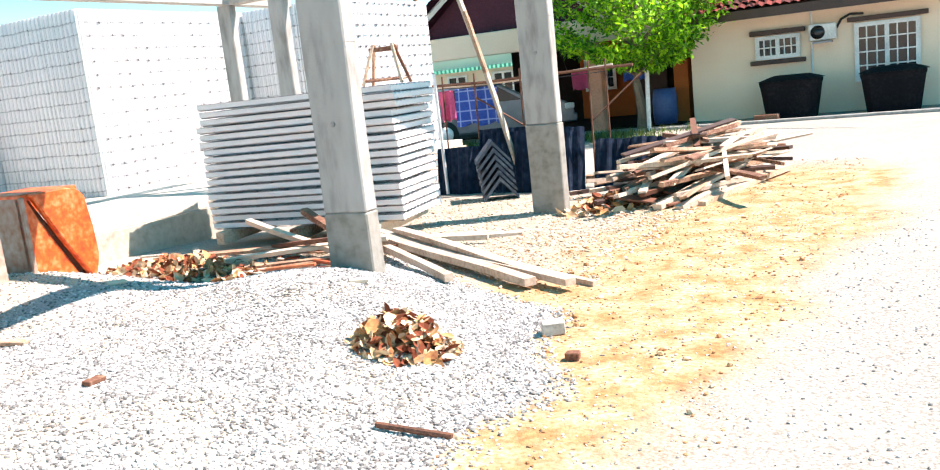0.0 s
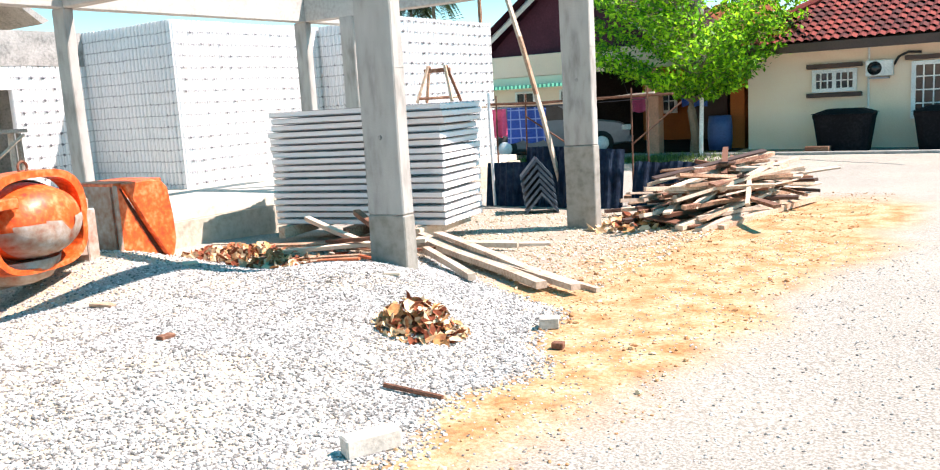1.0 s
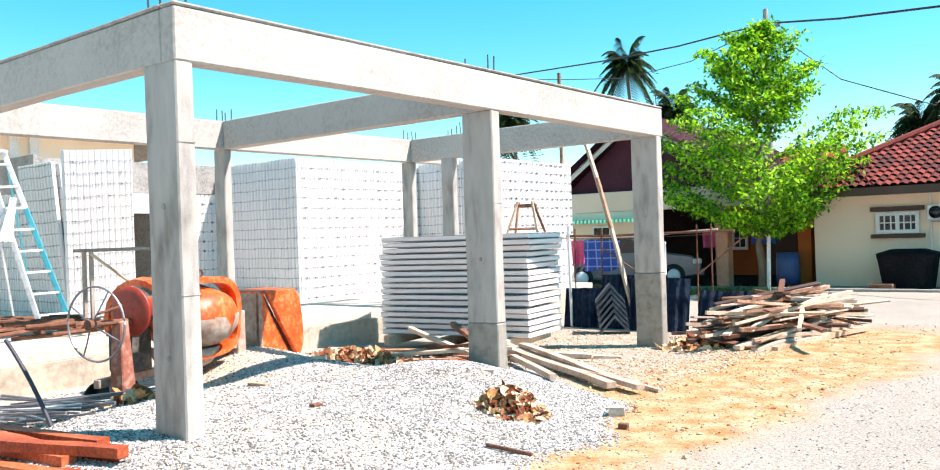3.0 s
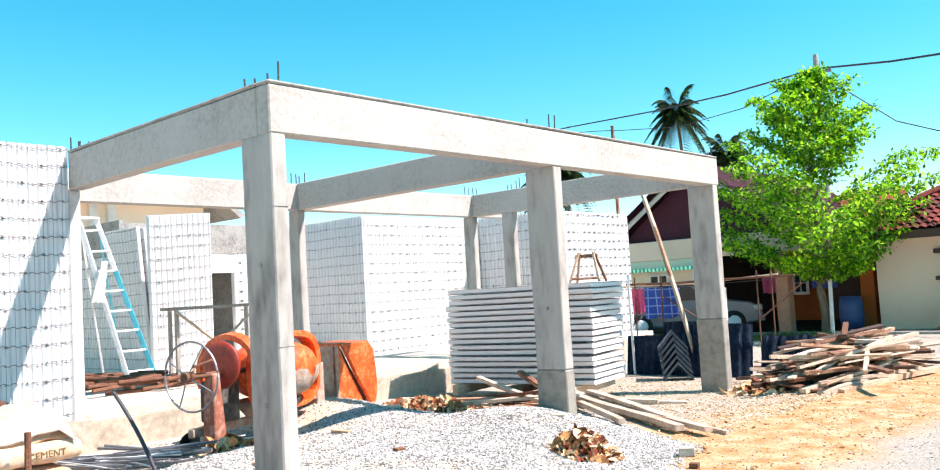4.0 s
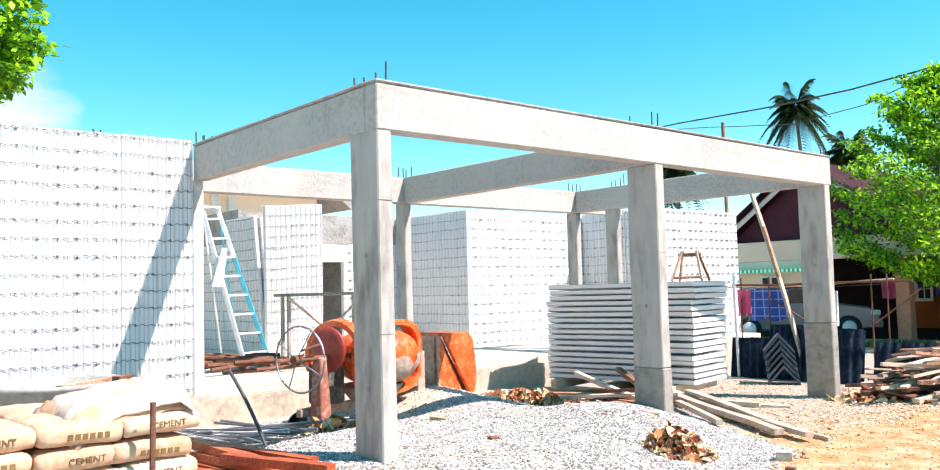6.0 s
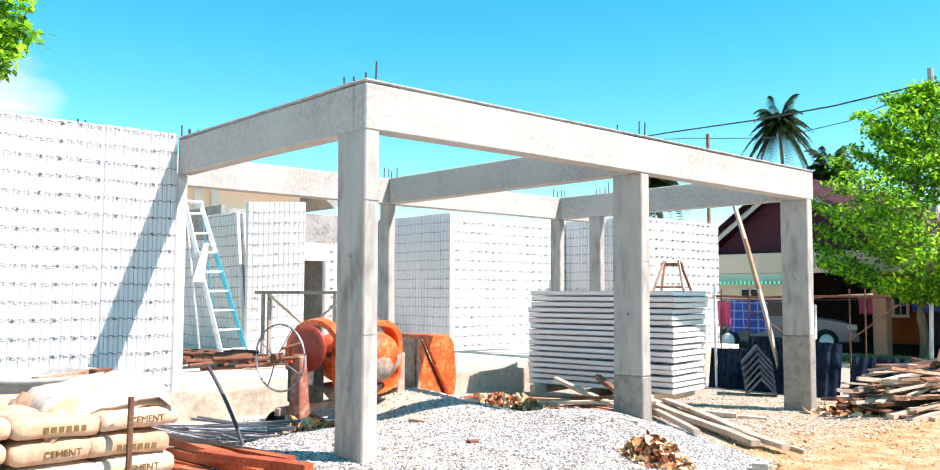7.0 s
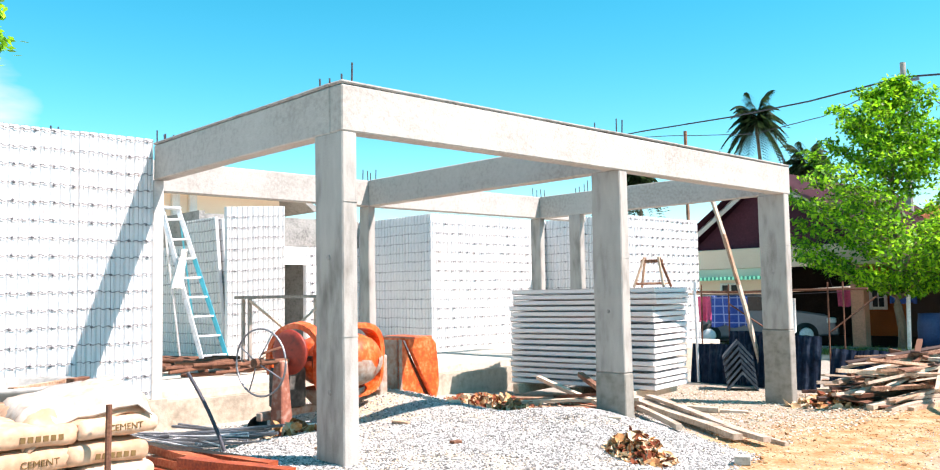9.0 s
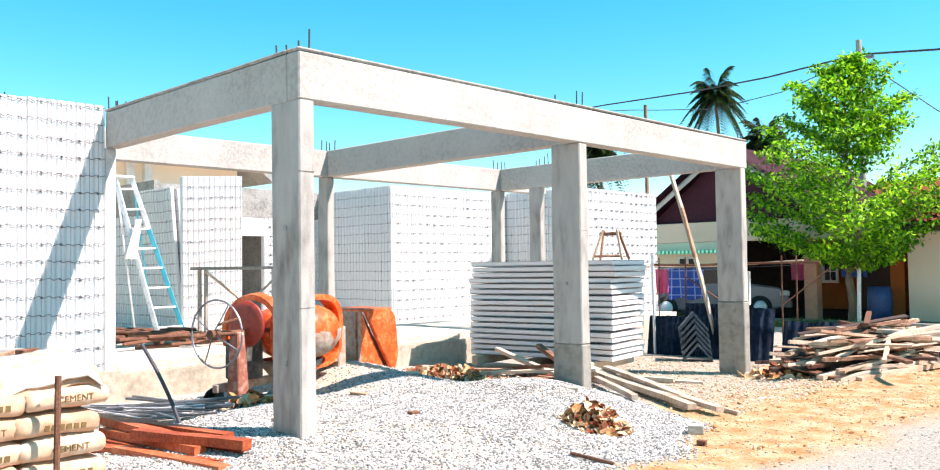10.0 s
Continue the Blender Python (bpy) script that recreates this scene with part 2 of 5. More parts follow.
def lathe(profile, seg=32, m=None):
    """A turned body from (radius, height) pairs."""
    bm = bmesh.new()
    rings = []
    for r, z in profile:
        rings.append([bm.verts.new((math.cos(a) * r, math.sin(a) * r, z)) for a in (math.tau * k / seg for k in range(seg))])
    for r0, r1 in zip(rings, rings[1:]):
        for k in range(seg):
            f = bm.faces.new((r0[k], r0[(k + 1) % seg], r1[(k + 1) % seg], r1[k]))
            f.smooth = True
    bmesh.ops.remove_doubles(bm, verts=bm.verts, dist=1e-5)
    if m:
        bm.transform(m)
    bmesh.ops.recalc_face_normals(bm, faces=bm.faces)
    return bm


def prism(points, depth, m=None, bevel=0.0):
    """A flat outline in x, z given thickness along y."""
    bm = bmesh.new()
    vs = [bm.verts.new((x, 0, z)) for x, z in points]
    f = bm.faces.new(vs)
    r = bmesh.ops.extrude_face_region(bm, geom=[f])
    bmesh.ops.translate(bm, vec=(0, depth, 0), verts=[v for v in r["geom"] if isinstance(v, bmesh.types.BMVert)])
    bmesh.ops.recalc_face_normals(bm, faces=bm.faces)
    if bevel:
        bmesh.ops.bevel(bm, geom=list(bm.edges), offset=bevel, segments=1, affect="EDGES")
    if m:
        bm.transform(m)
    return bm


def rough(bm, cuts, size, seed=0.0, freq=3.0):
    """Cut a body finer and push its points about, for worn edges."""
    if cuts:
        bmesh.ops.subdivide_edges(bm, edges=[e for e in bm.edges if e.calc_length() > 0.15], cuts=cuts, use_grid_fill=True)
    for v in bm.verts:
        v.co += noise.noise_vector(v.co * freq + Vector((seed, seed * 2, 0))) * size
    return bm


# ---- ground ----
def smooth(a, b, v):
    t = min(1, max(0, (v - a) / (b - a)))
    return t * t * (3 - 2 * t)


def ground_z(x, y):
    """Height of the ground: a spread gravel heap beside the frame, the rest nearly level."""
    d = math.hypot((x + 3.6) / 2.8, (y - 3.4) / 3.9)
    h = 0.21 * (1 - smooth(0.35, 0.88, d))
    h += 0.12 * (1 - smooth(0.0, 1.0, math.hypot((x + 3.2) / 1.3, (y - 5.4) / 1.3)))
    h += 0.36 * (1 - smooth(0.0, 1.0, math.hypot((x + 6.1) / 2.2, (y - 4.7) / 1.6)))
    h -= 0.09 * smooth(7.0, 9.0, y) * (1 - smooth(-2.6, -1.2, x)) * (1 - smooth(14, 18, y))
    near = 1 - smooth(12, 25, math.hypot(x, y - 4))
    h += near * (0.018 * noise.noise((x * 0.9, y * 0.9, 1.0)) + 0.01 * noise.noise((x * 3, y * 3, 4.0)))
    return h


def edge_x(y):
    """Where the gravel ends towards the road."""
    return -0.95 - 0.55 * smooth(4.2, 5.6, y) - 1.6 * smooth(5.4, 6.6, y) - 2.2 * smooth(6.4, 8.0, y) + 0.1 * math.sin(y * 5) + 0.35 * (1 - smooth(0.5, 2.6, y)) * 1.0


def axis_points(lo, hi, fine_lo, fine_hi, step):
    pts = list(np.arange(fine_lo, fine_hi, step))
    d = step
    v = fine_hi
    while v < hi:
        pts.append(v)
        d *= 1.35
        v += d
    d, v = step, fine_lo
    while v > lo:
        d *= 1.35
        v -= d
        pts.insert(0, v)
    pts.append(hi)
    pts[0] = lo
    return pts


def build_ground():
    xs = axis_points(-900, 900, -9.0, 4.0, 0.12)
    ys = axis_points(-900, 900, -4.0, 16.0, 0.12)
    vs = [(x, y, ground_z(x, y)) for y in ys for x in xs]
    w = len(xs)
    fs = [(j * w + i, j * w + i + 1, (j + 1) * w + i + 1, (j + 1) * w + i) for j in range(len(ys) - 1) for i in range(w - 1)]
    me = bpy.data.meshes.new("ground")
    me.from_pydata(vs, [], fs)
    me.polygons.foreach_set("use_smooth", [True] * len(fs))
    # where the three kinds of soil lie
    sand = me.attributes.new("sand", "FLOAT", "POINT")
    gravel = me.attributes.new("gravel", "FLOAT", "POINT")
    s, g = [], []
    for x, y, z in vs:
        e = edge_x(y)
        right = 0.15 + 0.35 * smooth(6, 9, y) - 0.55 * (1 - smooth(2.5, 5.5, y)) - 0.9 * (1 - smooth(1.2, 2.8, y))
        wob = 0.25 * noise.noise((x * 1.3, y * 1.3, 7))
        inside = smooth(e - 0.15, e + 0.1, x + wob * 0.3) * (1 - smooth(right - 0.35, right + 0.4, x + 1.6 * wob))
        end = 1 - smooth(11.5, 13.0, y + 2 * wob)
        far_left = smooth(-2.6, -1.3, x + wob) if y > 6.2 else 1.0
        trodden = 0.4 * smooth(-7.0, -6.2, x) * (1 - smooth(-1.8, -1.0, x)) * smooth(5.6, 6.6, y + wob) * (1 - smooth(10.5, 12.0, y)) * (0.6 + 1.5 * abs(wob))
        s.append(max(inside * end * far_left, trodden))
        g.append((1 - smooth(e - 0.12, e + 0.12, x + wob * 0.3)) * (1 - smooth(6.2, 7.4, y)) * smooth(-0.5, 0.8, y + 0.3 * x * 0))
    sand.data.foreach_set("value", s)
    gravel.data.foreach_set("value", g)
    m = bpy.data.materials.new("site_ground")
    m.use_nodes = True
    n, l = m.node_tree.nodes, m.node_tree.links
    b = n["Principled BSDF"]
    b.inputs["Roughness"].default_value = 0.95
    b.inputs["Specular IOR Level"].default_value = 0.2
    geo = n.new("ShaderNodeNewGeometry")

    def noise_tex(scale, detail=6):
        t = n.new("ShaderNodeTexNoise")
        t.inputs["Scale"].default_value, t.inputs["Detail"].default_value = scale, detail
        l.new(geo.outputs["Position"], t.inputs["Vector"])
        return t.outputs["Fac"]

    def ramp(fac, *stops):
        r = n.new("ShaderNodeValToRGB")
        els = r.color_ramp.elements
        while len(els) < len(stops):
            els.new(0.5)
        for el, (p, c) in zip(els, stops):
            el.position, el.color = p, (*c, 1)
        l.new(fac, r.inputs["Fac"])
        return r.outputs["Color"]

    def mixed(fac, a, c):
        mx = n.new("ShaderNodeMix")
        mx.data_type = "RGBA"
        l.new(fac, mx.inputs[0])
        l.new(a, mx.inputs[6])
        l.new(c, mx.inputs[7])
        return mx.outputs[2]

    def attr(name):
        a = n.new("ShaderNodeAttribute")
        a.attribute_name = name
        return a.outputs["Fac"]
    speck = noise_tex(70, 3)
    road = mixed(noise_tex(0.7), ramp(speck, (0.4, (0.11, 0.105, 0.095)), (0.6, (0.36, 0.34, 0.31))), ramp(noise_tex(35), (0.35, (0.3, 0.27, 0.22)), (0.65, (0.47, 0.43, 0.37))))
    sandc = mixed(ramp(noise_tex(4.0, 10), (0.36, (0, 0, 0)), (0.64, (1, 1, 1))), ramp(noise_tex(18), (0.35, (0.27, 0.125, 0.045)), (0.65, (0.43, 0.235, 0.1))), ramp(noise_tex(30), (0.38, (0.4, 0.25, 0.12)), (0.62, (0.56, 0.43, 0.28))))
    grav = mixed(ramp(noise_tex(1.6, 3), (0.42, (0, 0, 0)), (0.6, (1, 1, 1))), ramp(noise_tex(60, 2), (0.35, (0.2, 0.19, 0.17)), (0.55, (0.42, 0.4, 0.37))), ramp(noise_tex(48, 3), (0.35, (0.34, 0.27, 0.19)), (0.6, (0.6, 0.5, 0.38))))
    col = mixed(attr("sand"), road, sandc)
    col = mixed(attr("gravel"), col, grav)
    l.new(col, b.inputs["Base Color"])
    bp = n.new("ShaderNodeBump")
    bp.inputs["Strength"].default_value, bp.inputs["Distance"].default_value = 0.8, 0.012
    l.new(noise_tex(45, 5), bp.inputs["Height"])
    l.new(bp.outputs["Normal"], b.inputs["Normal"])
    ob = link("ground", me, m)
    return tagged(ob, "pale gravel, orange soil and worn road surface of a building site", "ground", kind="structure")


build_ground()

# ---- concrete frame ----
X0, XB = -2.945, -7.7
YA, YB, YC = 1.935, 5.71, 9.645
ZB, ZT = 2.95, 3.35
frame_label = "bare grey cast concrete porch frame with formwork marks"
porch = thing("concrete_frame", (X0, YA, 0), frame_label, "concrete frame", kind="structure")


def fpart(name, lo, hi, seed, label="", wear=0.007, material=None):
    bm = box(lo, hi)
    rough(bm, 3, wear, seed, 2.5)
    rough(bm, 0, 0.003, seed + 5, 14)
    bmesh.ops.bevel(bm, geom=[e for e in bm.edges if e.is_manifold and e.calc_face_angle(0) > 1.0], offset=0.012, segments=1, affect="EDGES")
    o = part(name, bm, material or CONCRETE, None, label)
    o.parent = porch
    o.matrix_parent_inverse = porch.matrix_world.inverted()
    return o


for i, y in enumerate((YA, YB, YC)):
    base = (0.05, 0.66, 0.98)[i]
    fpart("column", (X0 - 0.41, y, base), (X0, y + 0.155, ZB + 0.004), i * 3.1)
    fpart("column_base", (X0 - 0.415, y - 0.005, -0.25), (X0 + 0.005, y + 0.16, base - 0.002), i * 3.1 + 1, "darker first pour at the column foot", material=CONCRETE_WET if i else CONCRETE)
for y, zs in ((YA, (0.78, 1.9)), (YB, (1.35,)), (YC, (1.8,))):
    for z in zs:
        h = rough(rod((X0 - 0.2, y - 0.012, z), (X0 - 0.2, y + 0.02, z), 0.022, seg=9), 0, 0.006, z, 20)
        hole = part("tie_hole", h, ROUGHCAST, None, "dark plugged formwork hole")
        hole.parent = porch
        hole.matrix_parent_inverse = porch.matrix_world.inverted()
for y, z0 in ((YA, 1.24), (YA, 2.36), (YB, 1.95), (YC, 2.2)):
    fpart("pour_joint", (X0 - 0.412, y - 0.004, z0), (X0 + 0.004, y + 0.157, z0 + 0.012), z0 + y, "thin raised line where two pours meet", 0.004)
fpart("side_beam", (X0 - 0.17, YA - 0.006, ZB), (X0 + 0.006, YC + 0.2, ZT), 11, material=CONCRETE_BEAM)
fpart("front_beam", (-6.72, YA - 0.004, ZB), (X0 - 0.17, YA + 0.16, ZT), 12.3, material=CONCRETE_BEAM)
fpart("cross_beam", (XB, YB, ZB), (X0 - 0.17, YB + 0.16, ZT), 13.7, material=CONCRETE_BEAM)
fpart("cross_beam", (XB, YC, ZB), (X0 - 0.17, YC + 0.16, ZT), 14.9, material=CONCRETE_BEAM)
fpart("back_beam", (XB - 0.16, 0.5, ZB), (XB, 11.0, ZT), 16.1, material=CONCRETE_BEAM)
# dark strips along the beam tops stand in for their shaded rough edge
fpart("edge_shade_lip", (X0 - 0.17, YA - 0.014, ZT + 0.002), (X0 + 0.014, YC + 0.2, ZT + 0.032), 17, "rough lip, dark to show the shaded beam edge", 0.008, ROUGHCAST)
fpart("edge_shade_lip", (-6.72, YA - 0.012, ZT + 0.002), (X0 - 0.175, YA + 0.1, ZT + 0.032), 18, "rough lip, dark to show the shaded beam edge", 0.008, ROUGHCAST)
for x, y, wx in ((-6.74, YA, 0.17), (XB, YB, 0.24), (XB, YC, 0.24), (-6.75, YC, 0.26)):
    fpart("column", (x - wx, y, 0.3), (x, y + 0.13, ZB + 0.004), x + y, material=PALECAST if y == YA else None)
random.seed(4)
for cx, cy, dx, dy in ((X0 - 0.2, YA + 0.08, 0.16, 0.05), (-6.6, YA + 0.08, 0.1, 0.05), (XB - 0.08, YB + 0.08, 0.1, 0.05), (XB - 0.08, YC + 0.08, 0.1, 0.05), (X0 - 0.2, YB + 0.08, 0.16, 0.05), (X0 - 0.2, YC + 0.08, 0.16, 0.05), (-6.75, YC + 0.08, 0.1, 0.05), (-7.0, 0.9, 0.12, 0.04)):
    for sx in (-1, 1):
        for sy in (-1, 1):
            h = random.uniform(0.08, 0.21)
            o = part("starter_bar", rod((cx + sx * dx, cy + sy * dy, ZT - 0.05), (cx + sx * dx + random.uniform(-0.015, 0.015), cy + sy * dy, ZT + h), 0.008), REBAR, porch, "dark ribbed steel starter bar")
            o.matrix_parent_inverse = porch.matrix_world.inverted()

# ---- raised floor of the new house ----
def slab():
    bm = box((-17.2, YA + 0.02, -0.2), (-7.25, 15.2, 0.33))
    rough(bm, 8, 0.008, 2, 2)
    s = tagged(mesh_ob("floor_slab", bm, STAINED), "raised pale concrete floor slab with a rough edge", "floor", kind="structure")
    top = box((-17.2, YA + 0.02, 0.334), (-7.33, 15.2, 0.45))
    rough(top, 8, 0.006, 6, 2)
    t = mesh_ob("floor_topping", top, SCREED, s, "smoother upper edge")
    return s


slab()
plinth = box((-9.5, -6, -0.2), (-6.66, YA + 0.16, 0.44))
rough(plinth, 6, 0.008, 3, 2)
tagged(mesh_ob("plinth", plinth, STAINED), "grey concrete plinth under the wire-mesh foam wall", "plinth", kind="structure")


# ---- foam panel walls ----
def panel_mesh(w, h, deep=0.1):
    """One foam core panel, 1.2 m wide as a rule, with upright grooves, in x, z; its front faces -y."""
    bm = bmesh.new()
    n = max(8, int(w / 0.0167))
    cols = []
    for i in range(n + 1):
        x = w * i / n
        d = 0.014 if i % 6 == 0 else -0.012
        cols.append([bm.verts.new((x, d, z)) for z in (0.0, h)])
    back = [[bm.verts.new((x, deep, z)) for z in (0.0, h)] for x in (0.0, w)]
    for a, b in zip(cols, cols[1:]):
        bm.faces.new((a[0], b[0], b[1], a[1]))
    bm.faces.new((back[0][0], back[0][1], back[1][1], back[1][0]))
    bm.faces.new((cols[0][0], cols[0][1], back[0][1], back[0][0]))
    bm.faces.new((cols[-1][1], cols[-1][0], back[1][0], back[1][1]))
    bm.faces.new([c[1] for c in cols] + [back[1][1], back[0][1]])
    return bm


def wires_mesh(w, h, seed, pitch_x=0.1, pitch_z=0.19, up=True, thick=1.0):
    """The welded mesh on a panel: wavy cross wires, straight upright ones, twisted ties."""
    rnd = random.Random(seed)
    vs, fs = [], []

    def strand(pts, r):
        base = len(vs)
        for k, p in enumerate(pts):
            q = pts[min(k + 1, len(pts) - 1)]
            o = pts[max(k - 1, 0)]
            flat = abs(q[2] - o[2]) < abs(q[0] - o[0])
            for a in (0, 1, 2):
                an = a * math.tau / 3 + 0.5
                u, v = math.cos(an) * r, math.sin(an) * r
                vs.append((p[0], p[1] + u, p[2] + v) if flat else (p[0] + v, p[1] + u, p[2]))
        for k in range(len(pts) - 1):
            for a in range(3):
                b0, b1 = base + k * 3, base + k * 3 + 3
                fs.append((b0 + a, b0 + (a + 1) % 3, b1 + (a + 1) % 3, b1 + a))
    z = 0.08
    while z < h:
        zz = z + rnd.uniform(-0.006, 0.006)
        pts = []
        n = max(2, int(w / 0.025))
        for i in range(n + 1):
            x = w * i / n
            pts.append((x, -0.025 + rnd.uniform(-0.003, 0.003), zz + 0.011 * math.sin(math.tau * x / 0.1) + 0.006 * math.sin(x * 9 + seed)))
        strand(pts, 0.0048 if thick == 1.0 else 0.0038)
        z += pitch_z
    if up:
        x = 0.05
        while x < w:
            strand([(x + rnd.uniform(-0.003, 0.003), -0.023, h * i / 6) for i in range(7)], 0.002)
            x += pitch_x
    # ties, darker where two wires were twisted together
    for gx in np.arange(0.15, w, 0.2):
        for gz in np.arange(0.08, h, pitch_z):
            if rnd.random() < 0.85:
                s = rnd.uniform(0.014, 0.034) * thick
                b0 = len(vs)
                x, zc = gx + rnd.uniform(-0.01, 0.01), gz + rnd.uniform(-0.008, 0.008)
                for dx, dy, dz in ((-1, 0, 0), (0, 0, 0.7), (1, 0, 0), (0, 0, -0.7), (0, -0.8, 0)):
                    vs.append((x + dx * s * 0.7, -0.024 + dy * s * 0.5, zc + dz * s * 0.8))
                fs.extend([(b0, b0 + 1, b0 + 4), (b0 + 1, b0 + 2, b0 + 4), (b0 + 2, b0 + 3, b0 + 4), (b0 + 3, b0, b0 + 4)])
    me = bpy.data.meshes.new("wire_mesh")
    me.from_pydata(vs, [], fs)
    return me


def foam_wall(name, start, end, z0, z1, label, seed=0, width=1.2, thick=1.0):
    """A wall of foam panels; its front looks to the right of the way from end to start."""
    a, b = Vector((*start, z0)), Vector((*end, z0))
    d = b - a
    total = d.length
    root = new(name)
    root.matrix_world = Matrix.Translation(a) @ Matrix.Rotation(math.atan2(d.y, d.x), 4, "Z")
    tagged(root, label, "wall", kind="structure")
    x, k = 0.0, 0
    while x < total - 0.05:
        w = min(width, total - x)
        p = part("wall_panel", panel_mesh(w - 0.006, z1 - z0 - 0.008 * (k % 2)), FOAM, root)
        p.location = (x, 0, 0)
        q = link("wire_mesh", wires_mesh(w - 0.01, z1 - z0, seed + k, thick=thick), WIRE, p, "thin grey steel wire mesh")
        x += w
        k += 1
    return root


foam = "white polystyrene wall panels under grey welded wire mesh"
foam_wall("wall_left_wing", (-6.715, -6.1), (-6.715, YA - 0.01), 0.45, 3.42, foam, 1)
foam_wall("wall_back_lit", (-9.95, 8.93), (-9.95, 12.4), 0.45, 3.19, foam, 20, thick=1.4)
foam_wall("wall_back_side", (-13.2, 8.92), (-9.95, 8.92), 0.45, 3.19, foam, 30, thick=1.1)
foam_wall("wall_return", (-9.9, 12.3), (-8.0, 12.3), 0.45, 3.19, foam, 40, thick=1.2)
foam_wall("wall_end", (-8.0, 12.3), (-8.0, 15.5), 0.2, 3.2, foam, 50, thick=1.8)
foam_wall("wall_inner_side", (-17.0, 5.2), (-12.4, 5.2), 0.45, 2.62, foam, 55, thick=1.1)
foam_wall("wall_rear", (-12.4, 5.3), (-12.4, 7.0), 0.45, 2.62, foam, 60, thick=1.8)
foam_wall("wall_rear", (-12.4, 7.55), (-12.4, 8.9), 0.45, 2.62, foam, 70, thick=1.8)
lintel = box((-12.5, 7.0, 2.24), (-12.39, 7.55, 2.62))
tagged(mesh_ob("wall_lintel", lintel, FOAM), "white foam piece over a doorway", "wall", kind="structure")
band = box((-12.55, 5.3, 2.62), (-12.38, 8.9, 3.2))
rough(band, 12, 0.02, 1, 4)
tagged(mesh_ob("wall_plaster_band", band, ROUGHCAST), "rough dark grey cement band along the wall top", "wall", kind="structure")
band = box((-17, 5.18, 2.62), (-12.38, 5.298, 3.25))
rough(band, 12, 0.015, 2, 4)
tagged(mesh_ob("wall_plaster_band", band, ROUGHCAST), "rough dark grey cement band along the wall top", "wall", kind="structure")
# unseen slab, added only to block sun from the space behind the doorway
ceil = box((-14.6, 5.4, 2.634), (-12.56, 10.2, 2.75))
tagged(mesh_ob("ceiling", ceil, ROUGHCAST), "unseen grey slab added to keep sun off the doorway's backing", "ceiling", kind="structure")
# added backing wall, hides the bright distance so the doorway stays dark
dark = box((-14.6, 5.4, 0.452), (-14.5, 10.2, 2.63))
tagged(mesh_ob("wall_inner", dark, ROUGHCAST), "rough grey wall added behind the doorway to keep it dark", "wall", kind="structure")


def at_parent(ob, parent):
    ob.parent = parent
    ob.matrix_parent_inverse = parent.matrix_world.inverted()
    return ob


# ---- stack of foam panels ----
def stacked_panel(seed, length=2.4, wid=1.12):
    rnd = random.Random(seed)
    root = thing("insulation_panel", (0, 0, 0), "white polystyrene panel lying flat with wire mesh on both faces", "panel", "stack of foam panels")
    vs, fs = [], []
    n = 66
    for i in range(n + 1):
        y = wid * i / n
        d = 0.007 * math.cos(math.tau * y / 0.1)
        for x in (0.0, length):
            vs.append((x, y, 0.012 + d))
            vs.append((x, y, 0.064 + d))
    for i in range(n):
        a, b = i * 4, i * 4 + 4
        fs += [(a, a + 2, b + 2, b), (a + 1, b + 1, b + 3, a + 3), (a, b, b + 1, a + 1), (a + 2, a + 3, b + 3, b + 2)]
    fs += [(0, 1, 3, 2), (n * 4, n * 4 + 2, n * 4 + 3, n * 4 + 1)]
    me = bpy.data.meshes.new("core")
    me.from_pydata(vs, [], fs)
    link("core", me, FOAM, root)
    wb = bmesh.new()
    for z in (0.003, 0.074):
        for k in range(13):
            x = 0.03 + k * (length - 0.06) / 12
            add_rod(wb, (x, -0.008, z), (x, wid + 0.008, z), 0.003, seg=3)
        for k in range(8):
            y = -0.004 + k * (wid + 0.008) / 7
            add_rod(wb, (-0.008, y, z), (length + 0.008, y, z), 0.003, seg=3)
    part("wire_mesh", wb, WIRE, root, "grey welded wire mesh")
    return root


STACK = pose(-6.41, 7.48, 0, 0, 0, 10)
proto = stacked_panel(1)
random.seed(8)
for i in range(17):
    off = 0.02 if i < 13 else 0.06
    m = STACK @ pose(random.uniform(-off, off), random.uniform(-0.02, 0.02), 0.19 + i * 0.0845, random.uniform(-0.25, 0.25), random.uniform(-0.25, 0.25), random.uniform(-0.8, 0.8))
    if i == 0:
        proto.matrix_world = m
    else:
        copy_thing(proto, m)
for x in (0.2, 1.15, 2.1):
    b = box((-0.05, -0.2, 0.0), (0.05, 1.3, 0.19 - 0.05), None, 0.006)
    o = tagged(mesh_ob("bearer", b, WOOD), "squared grey timber bearer under the foam panels", "timber", "bearers under the stack")
    o.matrix_world = STACK @ pose(x, 0, 0.05)


def saw_horse():
    root = thing("saw_horse", (-4.5, 8.55, 1.63), "small brown wooden saw horse standing on the foam panels", "saw horse", rz=14)
    part("top_rail", box((-0.17, -0.025, 0.36), (0.17, 0.025, 0.41), None, 0.004), WOOD, root)
    for sx in (-1, 1):
        for sy in (-1, 1):
            part("leg", rod((sx * 0.11, sy * 0.02, 0.44), (sx * 0.23, sy * 0.16, 0.0), 0.022, seg=4), WOOD, root)
        part("spreader", rod((sx * 0.19, -0.14, 0.05), (sx * 0.19, 0.14, 0.05), 0.015, seg=4), WOOD, root)
    part("foot_rail", rod((-0.2, -0.15, 0.05), (0.2, -0.15, 0.05), 0.018, seg=4), WOOD, root)


saw_horse()


